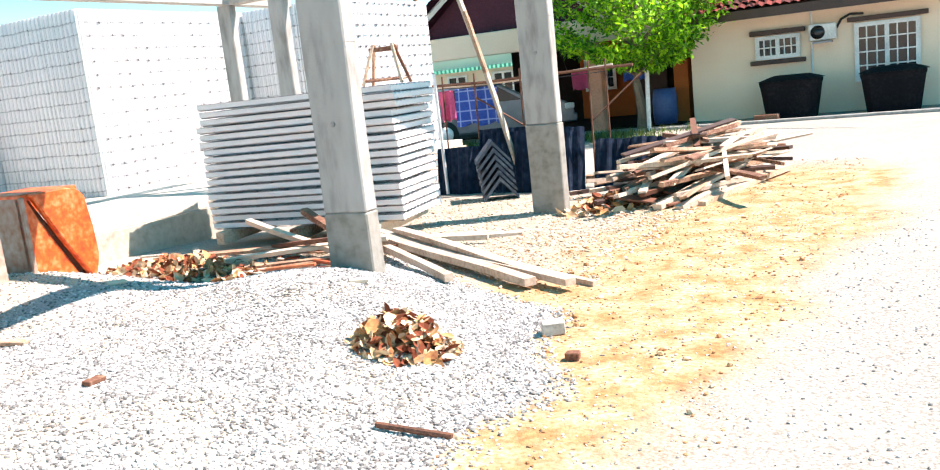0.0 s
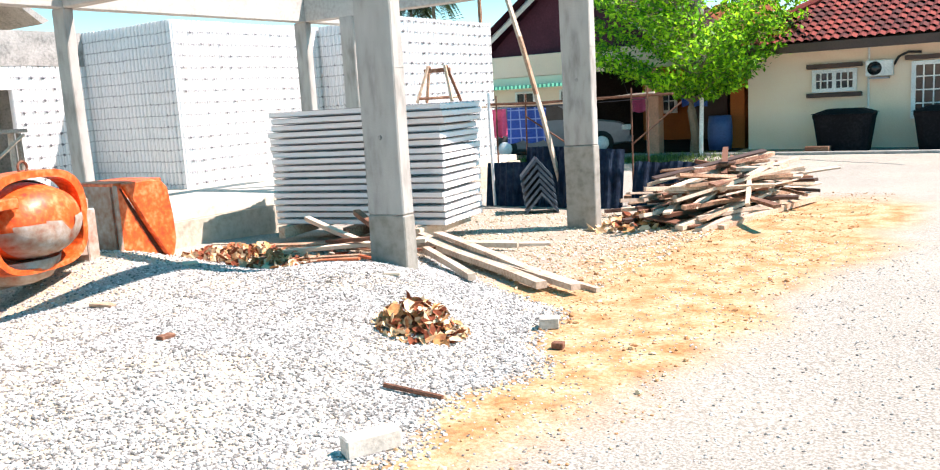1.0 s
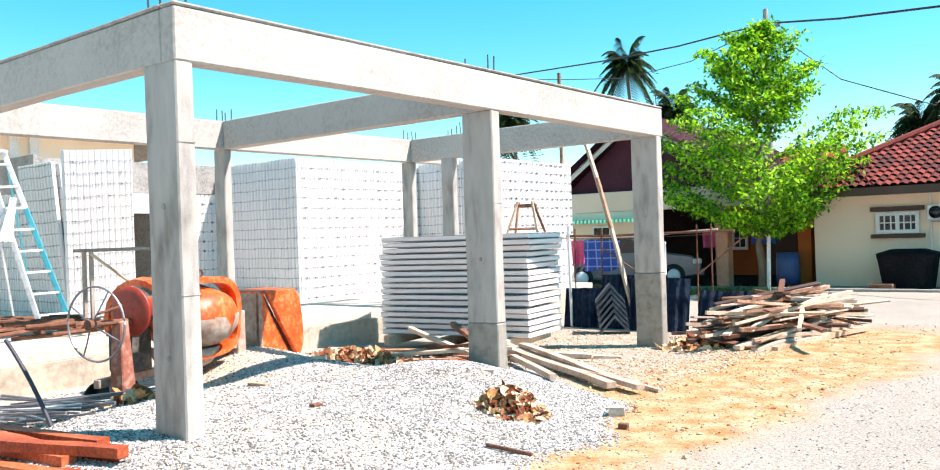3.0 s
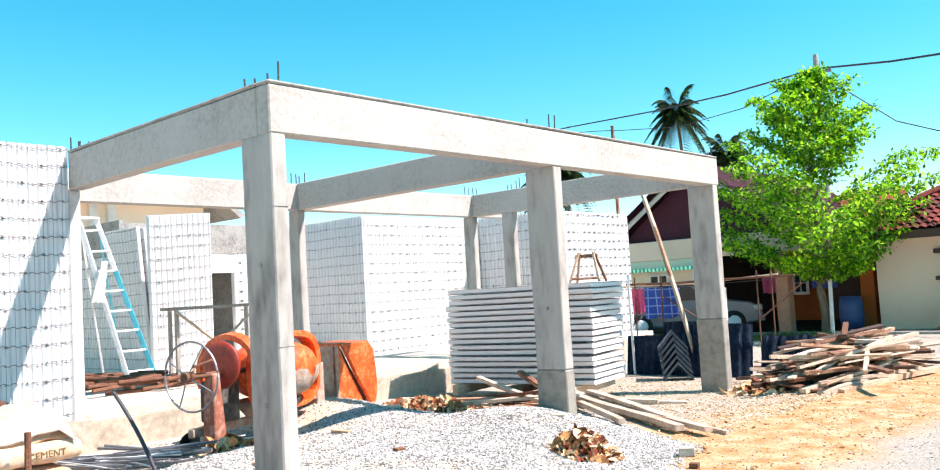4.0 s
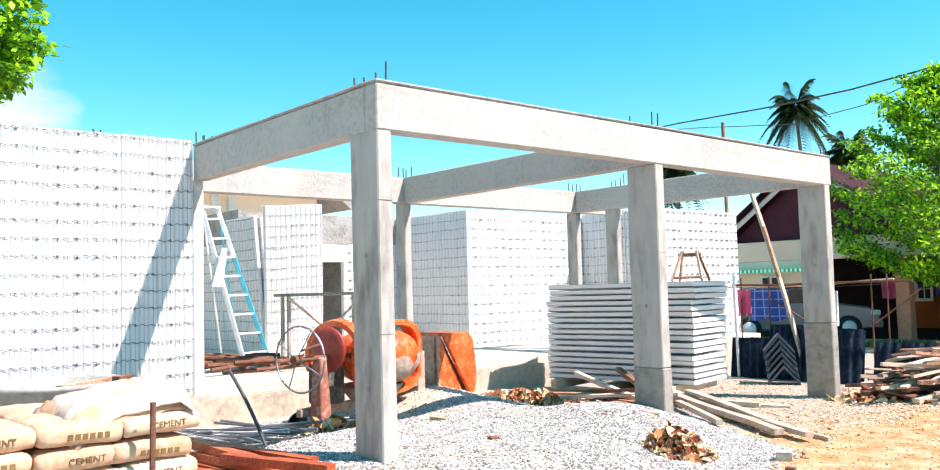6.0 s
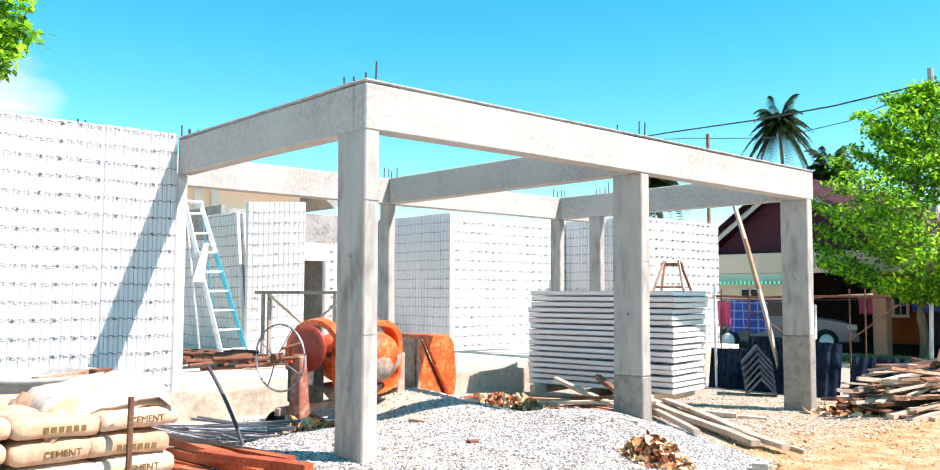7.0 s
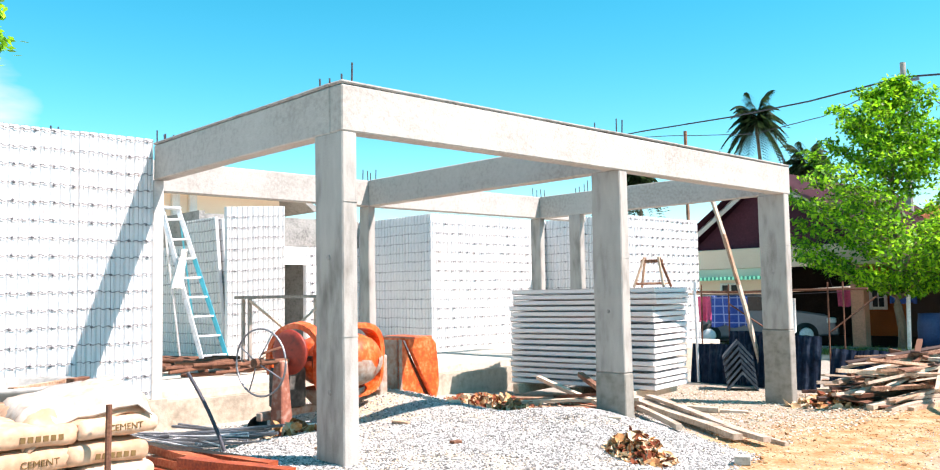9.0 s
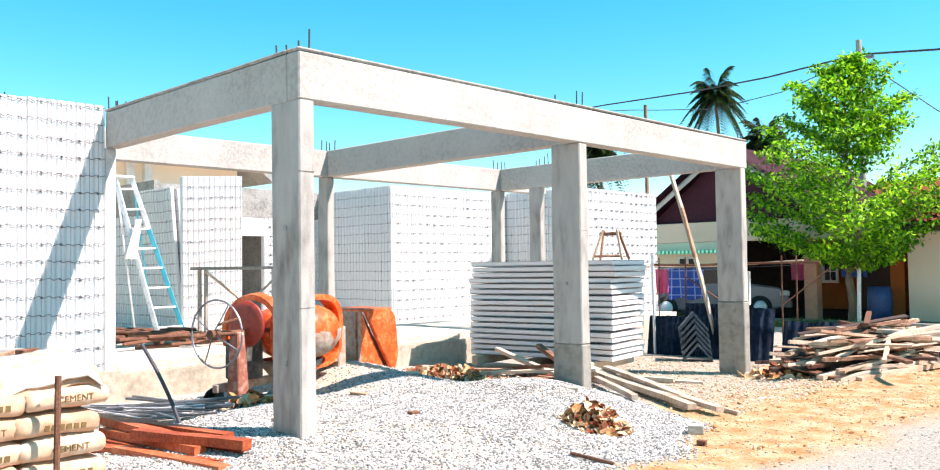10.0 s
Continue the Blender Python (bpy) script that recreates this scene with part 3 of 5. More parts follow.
# ---- concrete mixer ----
GREASY = mat("greasy_steel", (0.06, 0.062, 0.058), 0.7, dark=(0.02, 0.02, 0.02), light=(0.2, 0.19, 0.17), grain=16, stain=5, bump=0.4)


def mixer():
    g = 0.22
    root = thing("concrete_mixer", (-5.45, 2.77, g), "battered orange concrete mixer with a caked drum and thin handwheel", "concrete mixer", rz=106)
    stand = bmesh.new()
    v = [stand.verts.new(p) for p in ((0.0, -0.1, -0.24), (0.2, -0.1, -0.24), (0.2, 0.1, -0.24), (0.0, 0.1, -0.24), (0.03, -0.06, 0.66), (0.14, -0.06, 0.66), (0.14, 0.06, 0.66), (0.03, 0.06, 0.66))]
    for f in ((0, 3, 2, 1), (4, 5, 6, 7), (0, 1, 5, 4), (1, 2, 6, 5), (2, 3, 7, 6), (3, 0, 4, 7)):
        stand.faces.new([v[k] for k in f])
    bmesh.ops.bevel(stand, geom=list(stand.edges), offset=0.012, segments=1, affect="EDGES")
    part("stand", stand, mat("brown_paint", (0.3, 0.1, 0.06), 0.7, dark=(0.15, 0.05, 0.035), light=(0.45, 0.33, 0.27), grain=18, stain=6), root, "brown tapered stand")
    stand2 = box((1.75, -0.12, -0.05), (1.9, 0.12, 0.6), None, 0.012)
    part("stand", stand2, CAKED, root, "cement-caked tapered stand")
    part("base_rail", box((-0.05, 0.16, 0.0), (1.9, 0.24, 0.09), None, 0.008), CAKED, root)
    part("axle", rod((-0.3, 0, 0.66), (1.8, 0, 0.62), 0.03, seg=10), RUST, root)
    wheel = part("handwheel", tube([(-0.22, math.cos(a) * 0.36, 0.66 + math.sin(a) * 0.36) for a in (math.tau * k / 36 for k in range(36))], 0.011, 8, True), STEEL, root, "thin grey steel handwheel")
    for k in range(4):
        a = 0.5 + k * math.tau / 4
        part("spoke", tube([(-0.28, 0, 0.66), (-0.24, math.cos(a) * 0.2, 0.66 + math.sin(a) * 0.2), (-0.22, math.cos(a) * 0.36, 0.66 + math.sin(a) * 0.36)], 0.008, 5), STEEL, wheel)
    part("hub", rod((-0.32, 0, 0.66), (-0.2, 0, 0.66), 0.05, seg=12), RUST, wheel)
    for dy, dz in ((-0.06, 0.1), (0.08, -0.02)):
        part("crank_pin", rod((-0.26, dy, 0.66 + dz), (0.0, dy * 2, 0.66 + dz * 1.6), 0.014, seg=6), RUST, root)
    disc = lathe([(0.0, 0.0), (0.19, 0.0), (0.245, 0.012), (0.255, 0.03), (0.24, 0.06), (0.0, 0.07)], 32, pose(0.2, 0, 0.74, 0, 90, 0))
    part("gear_cover", disc, mat("dark_red_paint", (0.3, 0.03, 0.014), 0.5, dark=(0.12, 0.02, 0.015), grain=20, stain=6), root, "round dark red gear cover")
    # two arched guards between gear and drum
    hood = bmesh.new()
    prev = None
    for k in range(15):
        a = radians(-20 + k * 220 / 14)
        ring = [hood.verts.new((x, -math.cos(a) * r, 0.62 + math.sin(a) * r)) for x, r in ((0.3, 0.44), (0.42, 0.46), (0.42, 0.4), (0.3, 0.38))]
        if prev:
            for q in range(4):
                hood.faces.new((prev[q], prev[(q + 1) % 4], ring[(q + 1) % 4], ring[q]))
        prev = ring
    bmesh.ops.recalc_face_normals(hood, faces=hood.faces)
    part("guard", hood, ORANGE, root, "scuffed orange arched guard")
    for y0, y1 in ((-0.42, -0.28), (0.3, 0.2)):
        part("guard_bar", box((0.42, min(y0, y1), 0.75), (0.72, max(y0, y1), 0.84), None, 0.01), ORANGE, root)
    part("motor_box", box((0.3, 0.1, 0.1), (0.62, 0.4, 0.55), None, 0.02), GREASY, root, "dark greasy motor box")
    # drum: a round bowl that bulges towards the yard
    seat = pose(1.06, 0, 0.6) @ Matrix.Diagonal((1.1, 1, 0.8, 1)) @ pose(0, 0, 0, 270, 0, 0)
    drum = lathe([(0.0, -0.5), (0.14, -0.49), (0.26, -0.45), (0.35, -0.36), (0.4, -0.22), (0.43, -0.05), (0.43, 0.1), (0.4, 0.22), (0.32, 0.4), (0.26, 0.55), (0.24, 0.55), (0.3, 0.38), (0.0, 0.1)], 40, seat)
    d = part("drum", drum, ORANGE, root, "orange drum caked with grey cement")
    band = lathe([(0.432, -0.1), (0.45, -0.09), (0.45, -0.03), (0.432, -0.02)], 40, seat)
    part("drum_band", band, RUST, d)
    crust = lathe([(0.0, -0.508), (0.15, -0.497), (0.268, -0.457), (0.356, -0.366), (0.407, -0.222), (0.41, -0.2)], 40, seat)
    low = [f for f in crust.faces if f.calc_center_median().z + 0.12 * noise.noise(f.calc_center_median() * 5) > 0.6]
    bmesh.ops.delete(crust, geom=low, context="FACES")
    part("cement_crust", crust, CAKED, d, "grey cement crust on the lower drum")
    # ring-shaped cradle round the drum, squarer than a circle
    yoke = bmesh.new()
    prev = first = None
    for k in range(48):
        a = math.tau * k / 48
        c, s = math.cos(a), math.sin(a)
        sc = 1 / (abs(c) ** 3.2 + abs(s) ** 3.2) ** (1 / 3.2)
        ring = [yoke.verts.new((1.04 + c * sc * r * 1.02, y, 0.575 + s * sc * r * (0.84 if s > 0 else 0.78))) for r, y in ((0.475, -0.3), (0.55 if s > 0 else 0.53, -0.3), (0.55, -0.12), (0.475, -0.12))]
        if prev:
            for q in range(4):
                yoke.faces.new((prev[q], prev[(q + 1) % 4], ring[(q + 1) % 4], ring[q]))
        else:
            first = ring
        prev = ring
    for q in range(4):
        yoke.faces.new((prev[q], prev[(q + 1) % 4], first[(q + 1) % 4], first[q]))
    bmesh.ops.recalc_face_normals(yoke, faces=yoke.faces)
    part("cradle", yoke, ORANGE, root, "thick orange cradle ring with chipped paint")
    part("lifting_eye", tube([(1.0 + 0.05 * math.cos(a), -0.22, 1.07 + 0.05 * math.sin(a)) for a in (math.tau * k / 14 for k in range(14))], 0.012, 6, True), RUST, root)
    bowl = lathe([(0.0, -0.2), (0.16, -0.19), (0.27, -0.15), (0.34, -0.07), (0.37, 0.03), (0.35, 0.03), (0.26, -0.12), (0.0, -0.16)], 36, pose(1.04, 0.04, 0.24))
    part("drip_bowl", bowl, CAKED, root, "cement-caked bowl under the drum")
    part("chute", prism([(1.5, 0.2), (1.8, 0.15), (1.85, 0.7), (1.55, 0.75)], 0.3, pose(0, -0.1, 0), 0.01), CAKED, root)


mixer()


def hopper():
    root = thing("loading_hopper", (-6.05, 5.0, 0.14), "orange steel loading hopper with scratched paint and a rusty slot", "hopper", rz=2)
    root.matrix_world = pose(-6.0, 4.93, 0.17, 0, 0, 2) @ Matrix.Diagonal((1, 1, 0.91, 1))
    part("end_plate", box((-0.62, 0.0, 0.0), (-0.02, 0.04, 0.9), None, 0.008), CAKED, root, "cement-stained brown end plate")
    part("back_plate", box((-0.66, 0.04, 0.0), (-0.62, 0.62, 0.88), None, 0.008), ORANGE, root)
    turn = pose(0, 0, 0, 0, 0, 90)
    a = prism([(0.0, -0.06), (0.0, 0.9), (0.06, 0.91), (0.16, 0.66), (0.5, -0.02), (0.3, -0.06)], 0.05, turn, 0.006)
    part("side_plate", a, ORANGE, root)
    slot = prism([(0.05, 0.86), (0.13, 0.86), (0.58, 0.02), (0.5, -0.03)], 0.03, pose(-0.05, 0, 0) @ turn)
    part("slot", slot, RUST, root, "dark rusty slot")
    b = bmesh.new()
    outline = [(0.08, 0.92), (0.4, 0.93), (0.54, 0.91), (0.62, 0.82), (0.66, 0.5), (0.67, 0.2), (0.62, 0.02), (0.56, -0.02), (0.46, 0.16), (0.3, 0.46)]
    b = prism(outline, 0.07, pose(0.06, 0, 0) @ turn, 0.014)
    part("chute_plate", b, ORANGE, root, "large orange plate with rounded corners")
    part("stiffener", box((-0.05, 0.0, -0.04), (0.015, 0.05, 0.9), None, 0.01), CAKED, root, "scraped steel corner angle")
    for k, (y, z) in enumerate(((0.22, 0.78), (0.5, 0.74), (0.55, 0.3))):
        part("bolt", lathe([(0.0, 0.012), (0.018, 0.012), (0.02, 0.0)], 10, pose(0.0, y, z, 0, 90, 0)), RUST, root, "rusty bolt head")
    part("top_rim", box((-0.64, 0.0, 0.885), (0.0, 0.6, 0.93), None, 0.01), ORANGE, root)


hopper()


# ---- loose timber ----
def plank_mesh(l, w, t, seed):
    bm = box((-l / 2, -w / 2, 0), (l / 2, w / 2, t))
    bmesh.ops.subdivide_edges(bm, edges=[e for e in bm.edges if e.calc_length() > l * 0.9], cuts=4)
    for v in bm.verts:
        v.co.z += 0.02 * l * 0.3 * math.sin(v.co.x * 1.5 + seed)
        v.co += noise.noise_vector(v.co * 4 + Vector((seed, 0, 0))) * 0.006
    return bm


def plank(a, b, w, t, label, group, material=None, roll=0.0, seed=0, name="plank"):
    a, b = Vector(a), Vector(b)
    d = b - a
    ob = mesh_ob(name, plank_mesh(d.length, w, t, seed), material or WOOD)
    rot = Matrix.Rotation(math.atan2(d.y, d.x), 4, "Z") @ Matrix.Rotation(-math.asin(d.z / d.length), 4, "Y") @ Matrix.Rotation(radians(roll), 4, "X")
    ob.matrix_world = Matrix.Translation((a + b) / 2) @ rot
    return tagged(ob, label, name, group)


def gz(x, y, up=0.0):
    return (x, y, ground_z(x, y) + up)


def timber_heap():
    """Formwork boards thrown on a heap beside the last column."""
    rnd = random.Random(21)
    lab = ("weathered brown formwork board on a loose heap", "pale sun-bleached timber batten on a loose heap", "split dark timber offcut on a loose heap")
    for i in range(140):
        layer = i / 140
        cx = rnd.uniform(-2.5, -1.35) + 0.25 * layer
        cy = rnd.uniform(10.1, 12.1)
        l = rnd.uniform(0.7, 2.5) * (1 - 0.25 * layer)
        az = radians(rnd.gauss(66, 16)) if rnd.random() < 0.8 else radians(rnd.uniform(90, 190))
        edge = max(0.0, 1 - ((cx + 1.9) / 1.1) ** 2) * max(0.25, 1 - ((cy - 11.1) / 1.9) ** 2)
        h = 0.02 + 0.66 * layer * edge
        dz = rnd.uniform(-0.1, 0.14) * min(1, h * 3)
        g = ground_z(cx, cy)
        dx, dy = math.cos(az) * l / 2, math.sin(az) * l / 2
        w, t = rnd.choice(((0.05, 0.04), (0.09, 0.025), (0.12, 0.022), (0.075, 0.04), (0.05, 0.05)))
        plank((cx - dx, cy - dy, max(g, g + h - dz)), (cx + dx, cy + dy, max(g, g + h + dz)), w, t, lab[i % 3], "timber heap beside the column", material=PALEWOOD if i % 6 == 1 else DARKWOOD if i % 5 == 2 else None, roll=rnd.uniform(-18, 18), seed=i)
    # long boards that lie over the front of the heap
    for i, (x0, y0, z0, x1, y1, z1, w, t) in enumerate(((-1.75, 9.35, 0.02, -0.95, 12.2, 0.34, 0.11, 0.06), (-1.5, 9.3, 0.0, -0.9, 11.6, 0.12, 0.1, 0.07), (-1.3, 9.5, 0.0, -0.75, 11.9, 0.05, 0.09, 0.07), (-2.0, 9.9, 0.3, -1.15, 12.6, 0.55, 0.09, 0.05), (-2.4, 9.8, 0.1, -1.6, 9.5, 0.04, 0.2, 0.02), (-2.6, 10.3, 0.2, -2.1, 12.8, 0.5, 0.1, 0.04), (-1.9, 10.2, 0.36, -1.5, 12.6, 0.6, 0.1, 0.05))):
        plank((x0, y0, z0 - 0.03), (x1, y1, z1 - 0.03), w, t, "long pale formwork board across the heap", "timber heap beside the column", PALEWOOD if i % 2 else None, seed=100 + i)


timber_heap()


def timber_by_column():
    rows = (((-4.2, 7.6, 0.12), (-1.42, 5.98, 0.03), 0.09, 0.05), ((-4.1, 7.45, 0.1), (-1.75, 6.0, 0.02), 0.1, 0.06), ((-3.7, 7.0, 0.06), (-2.4, 5.92, 0.02), 0.07, 0.06), ((-3.9, 7.5, 0.16), (-2.0, 6.35, 0.06), 0.1, 0.04), ((-3.2, 7.05, 0.06), (-1.3, 6.15, 0.0), 0.05, 0.05),
            ((-4.9, 7.45, 0.02), (-3.2, 8.0, 0.02), 0.12, 0.06), ((-4.6, 7.2, 0.08), (-3.0, 7.75, 0.05), 0.1, 0.05), ((-3.9, 7.6, 0.02), (-2.9, 8.3, 0.0), 0.14, 0.03),
            ((-6.6, 6.75, 0.02), (-4.0, 6.95, 0.12), 0.16, 0.03), ((-5.9, 6.2, 0.0), (-3.6, 6.9, 0.2), 0.12, 0.04), ((-5.2, 6.15, 0.0), (-3.5, 6.55, 0.12), 0.1, 0.04), ((-5.0, 6.9, 0.1), (-3.6, 6.4, 0.3), 0.08, 0.04), ((-5.6, 7.2, 0.32), (-3.9, 6.6, 0.1), 0.07, 0.05), ((-4.9, 7.3, 0.4), (-3.8, 6.7, 0.14), 0.08, 0.06), ((-6.0, 6.5, 0.03), (-4.5, 6.3, 0.03), 0.1, 0.04), ((-4.9, 6.0, 0.0), (-3.9, 6.45, 0.08), 0.09, 0.03))
    for i, (a, b, w, t) in enumerate(rows):
        plank(gz(a[0], a[1], a[2]), gz(b[0], b[1], b[2]), w, t, "pale grey formwork timber scattered round the column foot" if i < 8 else "reddish brown formwork board in a low heap", "timber round the column", PALEWOOD if i < 8 else None, seed=200 + i)


timber_by_column()


# ---- litter, leaves, small stones ----
def leaf_heap(name, centre, size, count, label, seed, flat=0.5, big=0.09):
    rnd = random.Random(seed)
    vs, fs = [], []
    for _ in range(count):
        r = rnd.random() ** 0.7
        a = rnd.uniform(0, math.tau)
        x, y = centre[0] + math.cos(a) * r * size[0], centre[1] + math.sin(a) * r * size[1]
        z = ground_z(x, y) + rnd.random() * size[2] * (1 - r * r) + 0.01
        m = pose(x, y, z, rnd.gauss(0, 40), rnd.gauss(0, 40), rnd.uniform(0, 360))
        s, k = rnd.uniform(0.5, 1.2) * big, rnd.uniform(0.35, 0.7)
        c = rnd.uniform(-0.35, 0.35)
        b = len(vs)
        for u, v, w in ((-1, 0, 0), (-0.4, -k, c), (0.5, -k, c * 0.8), (1, 0, 0.1), (0.5, k, c), (-0.4, k, c * 0.7), (0, 0, -0.12)):
            vs.append(tuple(m @ Vector((u * s, v * s, w * s))))
        fs += [(b + 6, b + q, b + (q + 1) % 6) for q in range(6)]
    me = bpy.data.meshes.new(name)
    me.from_pydata(vs, [], fs)
    return tagged(link(name, me, LITTER), label, "debris", kind="stuff")


leaf_heap("dry_leaf_heap", (-1.85, 4.42), (0.33, 0.3, 0.22), 420, "small heap of crumpled dry brown leaves and scraps on gravel", 5, big=0.05)
leaf_heap("leaf_litter", (-5.5, 6.2), (1.15, 0.45, 0.18), 560, "scattered orange-brown leaves and wood scraps", 6, big=0.06)
leaf_heap("leaf_litter", (-5.1, 2.75), (0.4, 0.25, 0.14), 70, "dry brown leaves beside the mixer stand", 7)
leaf_heap("leaf_litter", (-2.55, 9.75), (0.5, 0.5, 0.18), 90, "dark leaves and scraps beside the column", 9)


def stones(name, count, place, size, material, label, seed, flat=0.7):
    """Many small broken stones as one mesh."""
    rnd = np.random.RandomState(seed)
    phi = (1 + 5 ** 0.5) / 2
    ico = np.array([(-1, phi, 0), (1, phi, 0), (-1, -phi, 0), (1, -phi, 0), (0, -1, phi), (0, 1, phi), (0, -1, -phi), (0, 1, -phi), (phi, 0, -1), (phi, 0, 1), (-phi, 0, -1), (-phi, 0, 1)]) / 1.9
    tri = np.array([(0, 11, 5), (0, 5, 1), (0, 1, 7), (0, 7, 10), (0, 10, 11), (1, 5, 9), (5, 11, 4), (11, 10, 2), (10, 7, 6), (7, 1, 8), (3, 9, 4), (3, 4, 2), (3, 2, 6), (3, 6, 8), (3, 8, 9), (4, 9, 5), (2, 4, 11), (6, 2, 10), (8, 6, 7), (9, 8, 1)])
    pts = []
    while len(pts) < count:
        x, y, s = place(rnd)
        if x is not None:
            pts.append((x, y, s))
    allv = np.empty((count * 12, 3))
    for i, (x, y, s) in enumerate(pts):
        v = ico * (1 + rnd.uniform(-0.28, 0.28, (12, 1))) * (s * rnd.uniform(0.7, 1.3, 3)) * (1, 1, flat)
        a = rnd.uniform(0, math.tau)
        c, q = math.cos(a), math.sin(a)
        allv[i * 12:i * 12 + 12, 0] = v[:, 0] * c - v[:, 1] * q + x
        allv[i * 12:i * 12 + 12, 1] = v[:, 0] * q + v[:, 1] * c + y
        allv[i * 12:i * 12 + 12, 2] = v[:, 2] + ground_z(x, y) + s * 0.25
    faces = (tri[None] + (np.arange(count) * 12)[:, None, None]).reshape(-1, 3)
    me = bpy.data.meshes.new(name)
    me.from_pydata(allv.tolist(), [], faces.tolist())
    return tagged(link(name, me, material), label, "stones", kind="stuff")


def on_gravel(rnd):
    y = rnd.uniform(0.2, 7.0)
    x = rnd.uniform(-6.9, edge_x(y) + 0.25 * rnd.rand() ** 2)
    keep = (1.0 if x > -3.7 else max(0.14, 1.0 - (-3.7 - x) * 0.75)) * (0.55 + 0.9 * smooth(-0.3, 0.25, noise.noise((x * 0.9, y * 0.9, 11.0)) + 0.25 * (x + 3.0)))
    return (x, y, rnd.uniform(0.0065, 0.0135)) if rnd.rand() < keep else (None, 0, 0)


def on_soil(rnd):
    y = rnd.uniform(2.5, 13.0)
    x = rnd.uniform(-2.9, 0.1)
    n = noise.noise((x * 1.1, y * 1.1, 3.0))
    if x < edge_x(y) or rnd.rand() > 0.25 + 1.2 * max(0, n) + 0.5 * (x < -1):
        return None, 0, 0
    return x, y, rnd.uniform(0.004, 0.012) * (2.2 if rnd.rand() < 0.05 else 1)


def on_rubble(rnd):
    y = rnd.uniform(6.3, 11.0)
    x = rnd.uniform(-5.5, -1.3)
    return x, y, rnd.uniform(0.006, 0.02)


def on_road(rnd):
    y = rnd.uniform(1.0, 9.0)
    x = rnd.uniform(-0.8, 3.0)
    return x, y, rnd.uniform(0.004, 0.009)


stones("gravel", 80000, on_gravel, 0.016, STONE, "pale crushed limestone gravel spread over the yard", 1)
stones("soil_crumbs", 5000, on_soil, 0.01, CLOD, "small clods and stones on orange soil", 2)
stones("rubble", 4200, on_rubble, 0.014, RUBBLE, "pale broken rubble trodden into the ground", 3)
stones("grit", 5200, on_road, 0.006, STONE, "fine loose grit on the worn road", 4)


def small_things():
    o = tagged(mesh_ob("foam_brick", rough(box((-0.14, -0.055, 0), (0.14, 0.055, 0.1), None, 0.008), 0, 0.004, 3, 9), PALEBRICK), "pale cement brick lying at the gravel's edge", "brick")
    o.matrix_world = pose(*gz(-0.93, 2.78, 0.0), 0, 0, 62)
    o = tagged(mesh_ob("brick", rough(box((-0.07, -0.05, 0), (0.07, 0.05, 0.08), None, 0.006), 0, 0.006, 5, 9), PALEBRICK), "broken pale brick on orange soil", "brick")
    o.matrix_world = pose(*gz(-1.16, 5.02, 0.0), 0, 0, 30)
    o = tagged(mesh_ob("brick", rough(box((-0.04, -0.03, 0), (0.04, 0.03, 0.05), None, 0.006), 0, 0.006, 6, 9), RUST), "small red brick fragment on orange soil", "brick")
    o.matrix_world = pose(*gz(-0.87, 4.6, 0.0), 0, 0, 10)
    a, b = gz(-1.4, 3.46, 0.02), gz(-1.02, 3.5, 0.015)
    tagged(mesh_ob("steel_rod", rod(a, b, 0.016, seg=8), RUST), "short rusty steel pipe lying on gravel", "pipe")
    for x, y, az, l in ((-4.3, 3.6, 20, 0.2), (-3.6, 2.2, 10, 0.25), (-4.9, 4.9, 70, 0.15), (-3.0, 3.2, 100, 0.12), (-2.75, 5.25, 30, 0.14)):
        p = tagged(mesh_ob("wood_chip", rough(box((-l / 2, -0.03, 0), (l / 2, 0.03, 0.025), None, 0.004), 0, 0.004, x, 9), WOOD), "small flat scrap of wood on gravel", "wood scrap", "wood scraps on gravel")
        p.matrix_world = pose(*gz(x, y, 0.01), 4, 3, az)


small_things()


def scraps():
    rnd = random.Random(41)
    for i in range(46):
        x, y = rnd.uniform(-6.6, -3.5), rnd.uniform(5.9, 7.1)
        l, w = rnd.uniform(0.12, 0.6), rnd.uniform(0.02, 0.07)
        p = tagged(mesh_ob("offcut", rough(box((-l / 2, -w / 2, 0), (l / 2, w / 2, rnd.uniform(0.012, 0.03)), None, 0.003), 0, 0.004, i, 9), (WOOD, PALEWOOD, REDWOOD)[i % 3]), "thin split timber offcut lying among dry leaves", "wood scrap", "offcuts by the panel stack")
        p.matrix_world = pose(*gz(x, y, 0.015 + rnd.random() * 0.05), rnd.uniform(-9, 9), rnd.uniform(-6, 6), rnd.gauss(10, 32))


scraps()


# ---- cement bags ----
def bag_mesh(seed):
    bm = bmesh.new()
    bmesh.ops.create_cube(bm, size=1)
    bmesh.ops.subdivide_edges(bm, edges=bm.edges, cuts=7, use_grid_fill=True)
    for v in bm.verts:
        x, y, z = v.co.x * 2, v.co.y * 2, v.co.z * 2
        ex, ey = 1 - abs(x) ** 6, 1 - abs(y) ** 6
        puff = 0.74 + 0.26 * max(0, ex) ** 0.5 * max(0, ey) ** 0.5
        rnd = 1 - 0.07 * abs(z) ** 3
        v.co = Vector((x * 0.36 * rnd, y * 0.25 * rnd, z * 0.08 * puff))
        v.co += noise.noise_vector(v.co * 6 + Vector((seed, 0, 0))) * 0.012 + noise.noise_vector(v.co * 22 + Vector((seed, 3, 0))) * 0.004
    for f in bm.faces:
        f.smooth = True
    return bm


